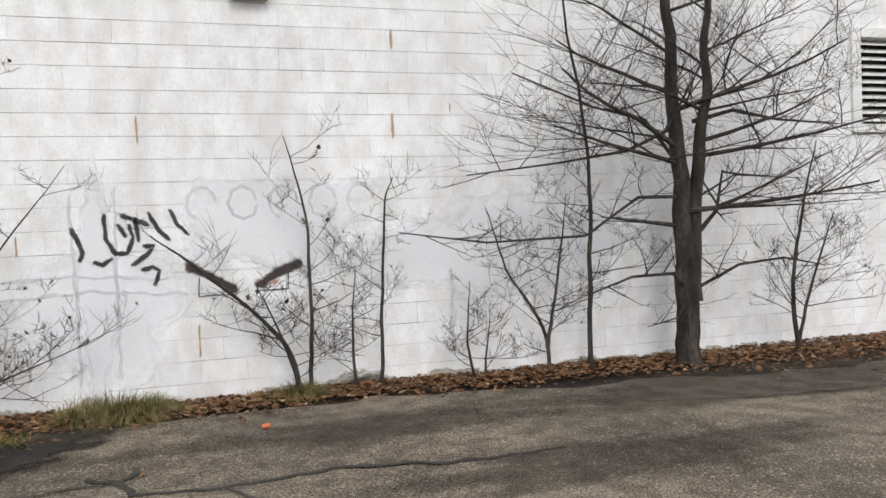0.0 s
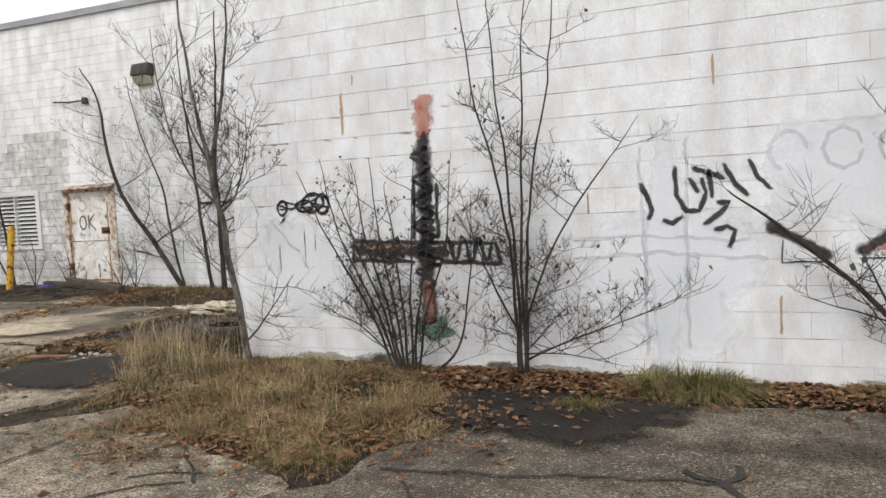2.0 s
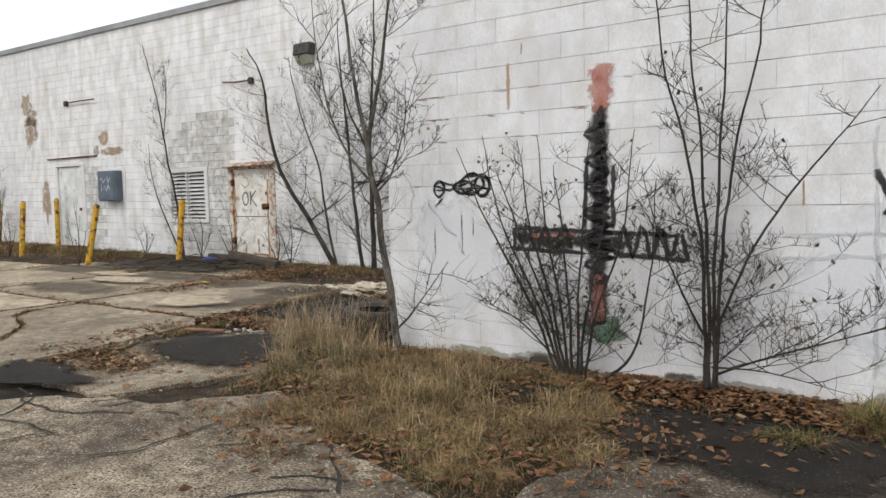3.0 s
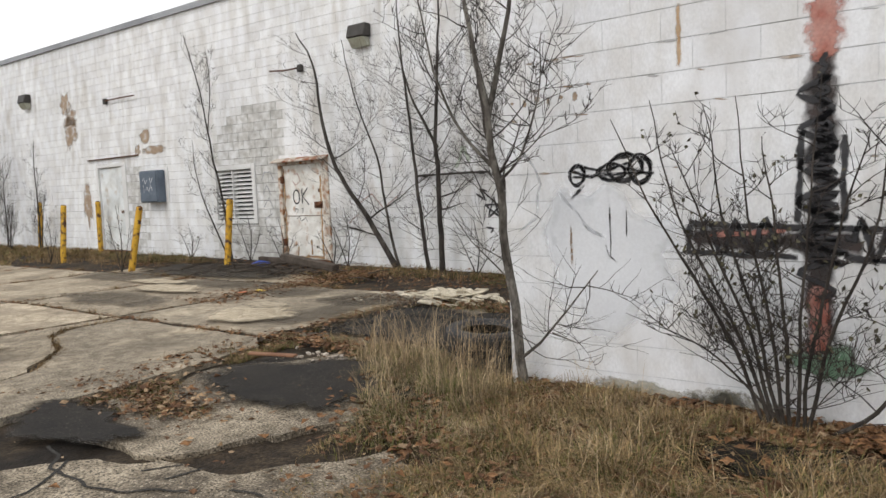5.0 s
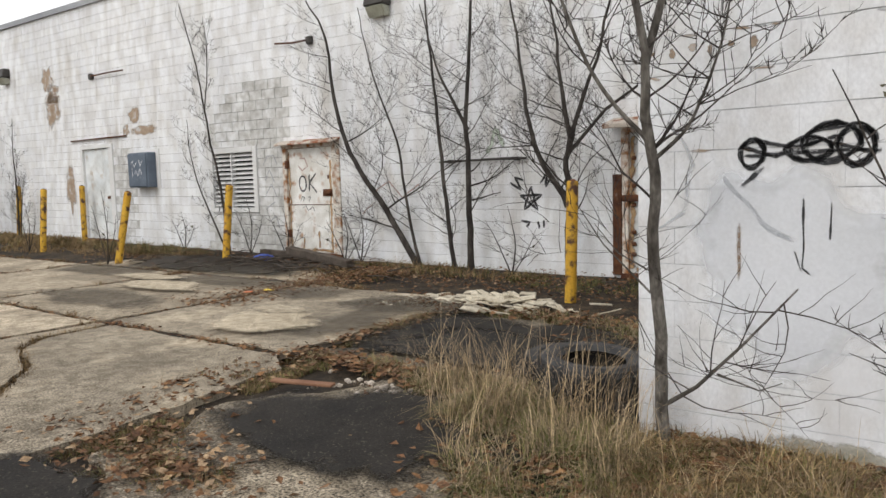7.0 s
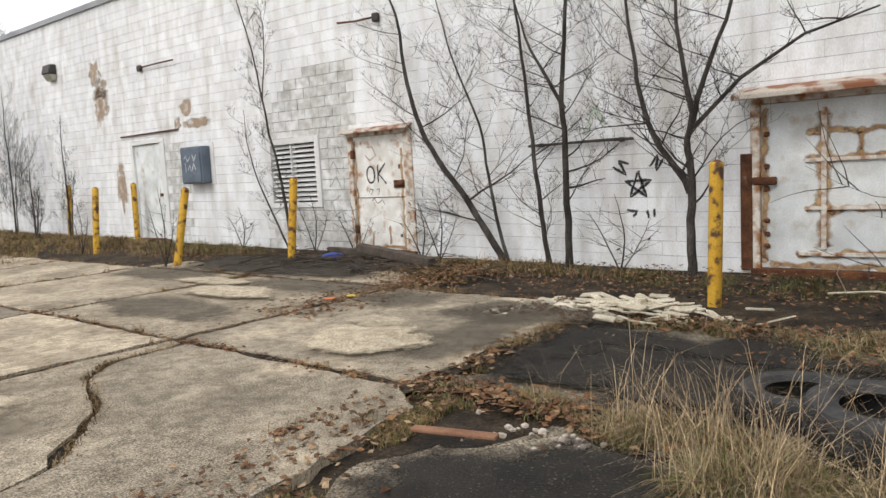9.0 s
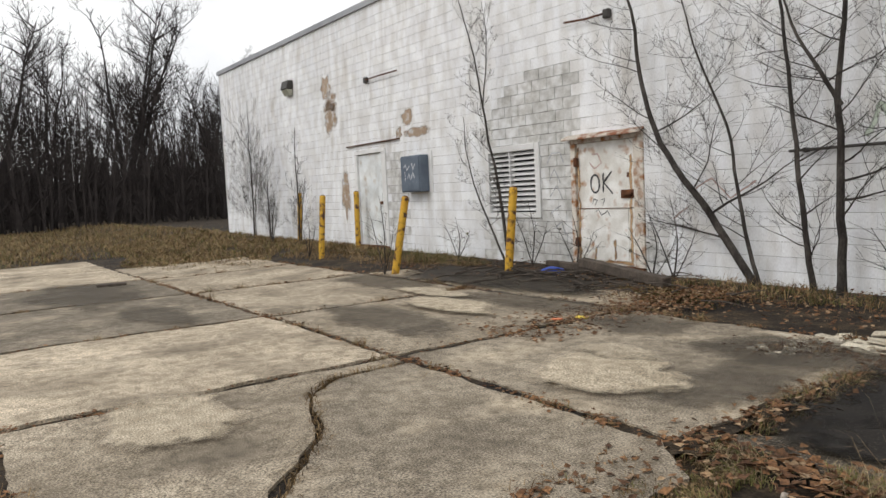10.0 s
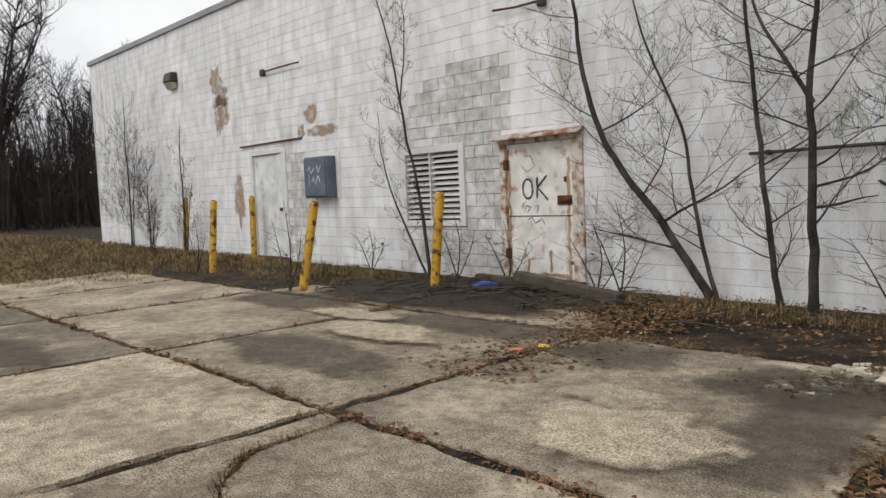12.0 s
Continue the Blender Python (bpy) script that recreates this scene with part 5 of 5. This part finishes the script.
CLUMPS = []
rnd = random.Random(77)
for k in range(190):
    if rnd.random() < 0.5:
        CLUMPS.append((rnd.choice(gx[:5]), rnd.uniform(2.0, 10.2), rnd.uniform(0.3, 1.25)))
    else:
        CLUMPS.append((rnd.uniform(-22, -8.3), rnd.choice((3.9, 6.98, 6.98, 10.1)), rnd.uniform(0.3, 1.25)))
for k, (line, w) in enumerate([([(x, -8), (x, 0), (x, 10.2)], 0.2) for x in gx[:6]] + [([(-27, y), (-16, y), (-8.3, y)], 0.2) for y in gy] + [([(-11.3, 6.8), (-11.3, 6.2), (-10.93, 5.86), (-10.02, 5.51), (-9.31, 4.94), (-8.85, 3.9)], 0.2)]):
    part("joint_soil", ribbon([line], w, on_ground(0.02), 0.02, 90 + k), SOIL, concrete, "dark soil packed in a joint")
def joint_place(rnd):
    """Weeds crowd into clumps along the joints, with thin growth between."""
    if rnd.random() < 0.62:
        x, y, s = rnd.choice(CLUMPS)
        return x + rnd.gauss(0, 0.055), y + rnd.gauss(0, 0.055), s
    if rnd.random() < 0.5:
        x, y = rnd.choice(gx[:5]) + rnd.gauss(0, 0.035), rnd.uniform(2.0, 10.2)
    else:
        x, y = rnd.uniform(-22, -8.3), rnd.choice((3.9, 6.98, 6.98, 10.1)) + rnd.gauss(0, 0.035)
    return x, y, max(0.15, 0.3 + 0.8 * noise.noise(Vector((x * 1.7, y * 1.7, 5))))
grass("weeds", 16000, joint_place, 0.17, DRY, "dry weeds in the slab joints", 7, 1.7, 0.003)
grass("weeds", 5000, joint_place, 0.14, GREEN, "green weeds in the slab joints", 8, 1.7, 0.003)
def curve_place(rnd):
    q = rnd.random() ** 1.0 * 4
    c = [(-11.3, 6.8), (-11.3, 6.2), (-10.95, 5.86), (-10.02, 5.5), (-9.3, 4.94)]
    i = min(3, int(q))
    return c[i][0] + (c[i + 1][0] - c[i][0]) * (q - i) + rnd.gauss(0, 0.02), c[i][1] + (c[i + 1][1] - c[i][1]) * (q - i) + rnd.gauss(0, 0.02), rnd.uniform(0.4, 1)
grass("weeds", 3000, curve_place, 0.15, DRY, "dry weeds in a curving crack", 9, 1.0, 0.004)
EDGE = [(2, -11.7, 9.6, 0.22, 1.3, 0.45), (2, -9.3, 9.3, 0.35, 0.3, 0.6), (1.5, -12.4, 11.3, 1.0, 0.4, 0.4), (3, -8.35, 6.2, 0.3, 0.9, 0.5), (3, -7.9, 5.1, 0.55, 0.5, 0.4), (2, -8.6, 8.3, 0.18, 1.2, 0.6), (2, -9.0, 9.6, 0.5, 0.35, 0.5), (2, -7.2, 5.0, 0.4, 0.25, 0.4)]
grass("weeds", 13000, tufts(EDGE), 0.22, DRY, "dry weeds along the slab edge", 10, 1.8, 0.0028)
grass("weeds", 7000, tufts(EDGE), 0.2, GREEN, "green weeds along the slab edge", 16, 1.8, 0.003)
FIELD = [(9, -52, 8, 13, 12, 1.3), (6, -30, 10.5, 7, 2.4, 1.0), (4, -25, 9.0, 3.5, 1.6, 0.7), (6, -38, 9, 9, 7, 1.1), (3, -33, 3, 6, 4, 0.9), (2, -24, 12.2, 3.5, 0.6, 0.9)]
grass("grass", 42000, tufts(FIELD), 0.3, DRY, "rough dry grass field", 11, 1.6, 0.008)
grass("grass", 14000, tufts(FIELD), 0.26, GREEN, "green grass in a dry field", 12, 1.6, 0.008)
grass("grass", 5000, tufts([(4, -19, 12.1, 2.4, 0.6, 1), (2, -11, 12.3, 2.6, 0.5, 0.7), (2, -12.2, 11.2, 1.2, 0.6, 0.5), (2, -7.6, 12.0, 1.8, 0.7, 0.6)]), 0.24, GREEN, "green weeds along the back wall", 13, 1.6, 0.004)
grass("grass", 4500, tufts([(3, -19, 11.8, 2.6, 0.8, 1), (2, -11, 12.2, 2.8, 0.6, 0.8), (2, -12.6, 11.2, 1.4, 0.7, 0.5), (2, -22.5, 11.6, 1.8, 0.9, 0.9)]), 0.28, DRY, "dry weeds along the back wall", 14, 1.6, 0.004)

def leaf_litter(name, n, place, material, label, seed, size=0.045):
    rnd = random.Random(seed)
    v, f = [], []
    for k in range(n):
        x, y = place(rnd)
        if y > FRONT - 0.02 and x > CORNER - 0.02:
            continue
        z = ground_z(x, y) + rnd.uniform(0.012, 0.055)
        a, s = rnd.uniform(0, 6.283), size * rnd.uniform(0.6, 1.3)
        c, d = math.cos(a) * s, math.sin(a) * s
        t1, t2, t3 = (rnd.uniform(-0.5, 0.9) * s for q in range(3))
        b = len(v)
        v += [(x - c, y - d, z), (x - d * 0.55, y + c * 0.55, z + t1 * 0.6), (x + c, y + d, z + t2 * 0.6), (x + d * 0.55, y - c * 0.55, z + t3 * 0.6)]
        f += [(b, b + 1, b + 2), (b, b + 2, b + 3)]
    return tagged(part(name, (v, f), material), label, "leaves", kind="stuff")
def wall_foot(rnd):
    x = rnd.uniform(-5.3, 9)
    deep = 0.75 - 0.1 * math.sin(x * 1.9) + 0.5 * smooth01(3, 5, x)
    return x, FRONT - abs(rnd.gauss(0, 0.5)) * deep * 0.8
leaf_litter("leaf_litter", 13000, wall_foot, LEAF, "brown fallen leaves banked along the wall foot", 1, 0.032)
leaf_litter("leaf_litter", 1500, wall_foot, LEAF_PALE, "pale fallen leaves along the wall foot", 2, 0.03)
def grass_leaves(rnd):
    w, cx, cy, rx, ry, s = rnd.choice(NEAR + TALL)
    return cx + rnd.gauss(0, rx * 0.6), cy + rnd.gauss(0, ry * 0.6)
leaf_litter("leaf_litter", 4500, grass_leaves, LEAF, "brown fallen leaves in the grass", 3, 0.036)
leaf_litter("leaf_litter", 500, grass_leaves, LEAF_PALE, "pale fallen leaves in the grass", 4, 0.034)
def edge_leaves(rnd):
    w, cx, cy, rx, ry, s = rnd.choice(EDGE)
    return cx + rnd.gauss(0, rx * 0.6), cy + rnd.gauss(0, ry * 0.6)
leaf_litter("leaf_litter", 1700, edge_leaves, LEAF, "brown fallen leaves along the slab edge", 15, 0.03)
leaf_litter("leaf_litter", 900, edge_leaves, LEAF_PALE, "pale fallen leaves along the slab edge", 5, 0.028)
def rear_leaves(rnd):
    q = rnd.random()
    if q < 0.4:
        return -11.8 + rnd.gauss(0, 0.35) + 0.1, rnd.uniform(8.2, 12)
    return rnd.uniform(-19, -6), 12.2 + rnd.gauss(0, 0.5) if q < 0.7 else 11.2 + rnd.gauss(0, 0.4)
leaf_litter("leaf_litter", 5000, rear_leaves, LEAF, "brown fallen leaves before the back wall", 6, 0.03)
leaf_litter("leaf_litter", 1400, rear_leaves, LEAF_PALE, "pale fallen leaves before the back wall", 7, 0.026)
def strewn(rnd):
    return rnd.uniform(-20, 6), rnd.uniform(2, 11)
leaf_litter("leaf_litter", 500, strewn, LEAF_PALE, "a few leaves strewn over the paving", 8, 0.018)
leaf_litter("leaf_litter", 6000, (lambda rnd: joint_place(rnd)[:2]), LEAF, "leaf crumbs in the slab joints", 9, 0.025)

MUD = mat("dark_wet_mud", (0.03, 0.024, 0.018), (0.07, 0.056, 0.042), 3, 0.8, 0.7, 50, fade=0.97, grainy=4, vary=0.4)

# sticks before the rusty door
rnd = random.Random(31)
t = Tubes()
for k in range(170):
    x, y = rnd.gauss(-14.3, 1.2), rnd.gauss(11.3, 0.45)
    a, l = rnd.uniform(-1.6, 1.6), rnd.uniform(0.15, 0.8)
    z = ground_z(x, y) + rnd.uniform(0.03, 0.12)
    d = Vector((math.cos(a), math.sin(a), rnd.uniform(-0.05, 0.08))) * l
    t.add([Vector((x, y, z)), Vector((x, y, z)) + d * 0.5 + Vector((0, 0, 0.02)), Vector((x, y, z)) + d], [0.011, 0.009, 0.004], 4)
tagged(part("stick_litter", t.data(), OLDWOOD), "dark rotten sticks heaped before the door", "sticks", kind="stuff")
part("mud", spread(-15.0, 11.0, 2.8, 0.95, 41, on_ground(0.052)), MUD, concrete, "dark mud")

t = Tubes()
t.add([Vector((-6.9, 11.5, 0.03)), Vector((-6.4, 11.0, 0.16)), Vector((-5.9, 10.5, 0.2)), Vector((-5.6, 10.1, 0.24))], [0.012, 0.011, 0.009, 0.005], 5)
t.add([Vector((-6.7, 11.3, 0.08)), Vector((-6.75, 11.1, 0.3)), Vector((-6.7, 11.0, 0.42))], [0.008, 0.006, 0.003], 4)
tagged(part("fallen_branch", t.data(), LUMBER), "thin bleached fallen branch in the weeds", "branch")

def board(name, at, size, turn, material, label, category, group=""):
    ob = part(name, box(-size[0] / 2, size[0] / 2, -size[1] / 2, size[1] / 2, 0, size[2], min(size[2] * 0.2, 0.01)), material)
    ob.matrix_world = pose(*at, *turn)
    return tagged(ob, label, category, group)
board("timber", (-13.3, 11.9, ground_z(-13.3, 11.9) + 0.08), (2.0, 0.16, 0.14), (0, 4, -12), OLDWOOD, "weathered fallen timber by the door", "timber")
board("timber", (-14.4, 12.3, ground_z(-14.4, 12.3) + 0.05), (1.6, 0.12, 0.1), (0, 2, 5), OLDWOOD, "dark rotten timber by the door", "timber")
board("plank", (-20.42, 6.25, 0.05), (0.18, 0.5, 0.05), (0, 0, -10), OLDWOOD, "grey plank end lying on concrete", "plank")
board("plank", (-7.75, 6.35, 0.05), (0.5, 0.07, 0.02), (0, 0, 15), mat("red_brown_plank", (0.2, 0.1, 0.06), (0.28, 0.15, 0.09), 6), "reddish broken plank in the weeds", "plank")
rnd = random.Random(33)
for k in range(110):
    x, y = -8.45 + rnd.gauss(0, 0.6), 10.0 + rnd.gauss(0, 0.24)
    board("broken_board", (x, y, ground_z(x, y) + 0.02 + 0.09 * math.exp(-((x + 8.35) ** 2 + (y - 10) ** 2) * 3) * rnd.random()), (rnd.uniform(0.1, 0.34), rnd.uniform(0.03, 0.11), rnd.uniform(0.01, 0.022)), (rnd.uniform(-14, 14), rnd.uniform(-14, 14), rnd.uniform(-50, 50)), LUMBER, "broken pale cream board in a scrap heap", "board", "broken boards")
for k in range(16):
    x, y = -9.35 + rnd.gauss(0, 0.18), 9.35 + rnd.gauss(0, 0.15)
    board("broken_board", (x, y, ground_z(x, y) + 0.02), (rnd.uniform(0.05, 0.16), rnd.uniform(0.05, 0.1), rnd.uniform(0.015, 0.04)), (rnd.uniform(-20, 20), rnd.uniform(-14, 14), rnd.uniform(0, 180)), LUMBER, "small cream board chip in weeds", "board", "broken boards")
for k in range(40):
    x, y = -7.35 + rnd.gauss(0, 0.35), 6.55 + rnd.gauss(0, 0.14)
    s = rnd.uniform(0.01, 0.03)
    bm = bmesh.new()
    bmesh.ops.create_icosphere(bm, subdivisions=1, radius=s)
    for v in bm.verts:
        v.co *= rnd.uniform(0.65, 1.2)
        v.co.z *= 0.7
    ob = part("rubble_stone", bm, STONE)
    ob.location = (x, y, ground_z(x, y) + 0.02)
    tagged(ob, "pale broken rubble chunk in the weeds", "stone", "rubble")

def tyre(at, turn, label):
    ob = thing("tyre", at, label, "tyre", "old tyres")
    ob.matrix_world = pose(*at, *turn) @ Matrix.Scale(0.98, 4)
    prof = [(0.2, -0.07), (0.24, -0.1), (0.3, -0.105), (0.335, -0.085), (0.345, -0.05), (0.345, 0.05), (0.335, 0.085), (0.3, 0.105), (0.24, 0.1), (0.2, 0.07), (0.215, 0.06), (0.3, 0.07), (0.3, -0.07), (0.215, -0.06)]
    n, v, f = 40, [], []
    for i in range(n):
        a = 2 * math.pi * i / n
        v += [(r * math.cos(a), r * math.sin(a), h + 0.105) for r, h in prof]
    m = len(prof)
    for i in range(n):
        for k in range(m):
            f.append((i * m + k, i * m + (k + 1) % m, ((i + 1) % n) * m + (k + 1) % m, ((i + 1) % n) * m + k))
    carcass = part("carcass", (v, f), RUBBER, ob)
    bm = bmesh.new()
    for i in range(40):
        for s in (-1, 1):
            a = 2 * math.pi * (i + 0.25 * s) / 40
            bmesh.ops.create_cube(bm, size=1, matrix=Matrix.Translation((0.347 * math.cos(a), 0.347 * math.sin(a), 0.105 + s * 0.036)) @ pose(0, 0, 0, s * 20, 0, math.degrees(a)) @ Matrix.Diagonal((0.016, 0.036, 0.055, 1)))
    part("tread", bm, RUBBER, ob)
tyre((-6.3, 7.65, -0.02), (0, 0, 0), "old black tyre lying flat on tar")
tyre((-5.8, 7.0, -0.03), (0, 0, 0), "old black tyre at the bottom of a stack")
tyre((-5.82, 6.98, 0.16), (3, 2, 40), "old black tyre on top of a stack")

bag = bmesh.new()
bmesh.ops.create_icosphere(bag, subdivisions=3, radius=0.17)
for v in bag.verts:
    v.co *= 1 + 0.35 * noise.noise(v.co * 9)
    v.co.z *= 0.45
bob = part("plastic_bag", bag, BLUE)
bob.location = (-14.55, 11.75, ground_z(-14.55, 11.75) + 0.08)
tagged(bob, "crumpled blue plastic bag on sticks", "bag")
board("litter_scrap", (-11.62, 9.35, 0.05), (0.13, 0.08, 0.012), (5, 4, 30), GOLD, "bright yellow scrap of litter", "litter")
board("litter_scrap", (-11.75, 9.1, 0.05), (0.13, 0.06, 0.012), (4, -4, 10), ORANGE, "orange-red scrap of litter", "litter")
board("litter_scrap", (0.1, 5.52, 0.035), (0.06, 0.05, 0.02), (4, -4, 10), ORANGE, "small orange scrap on asphalt", "litter")
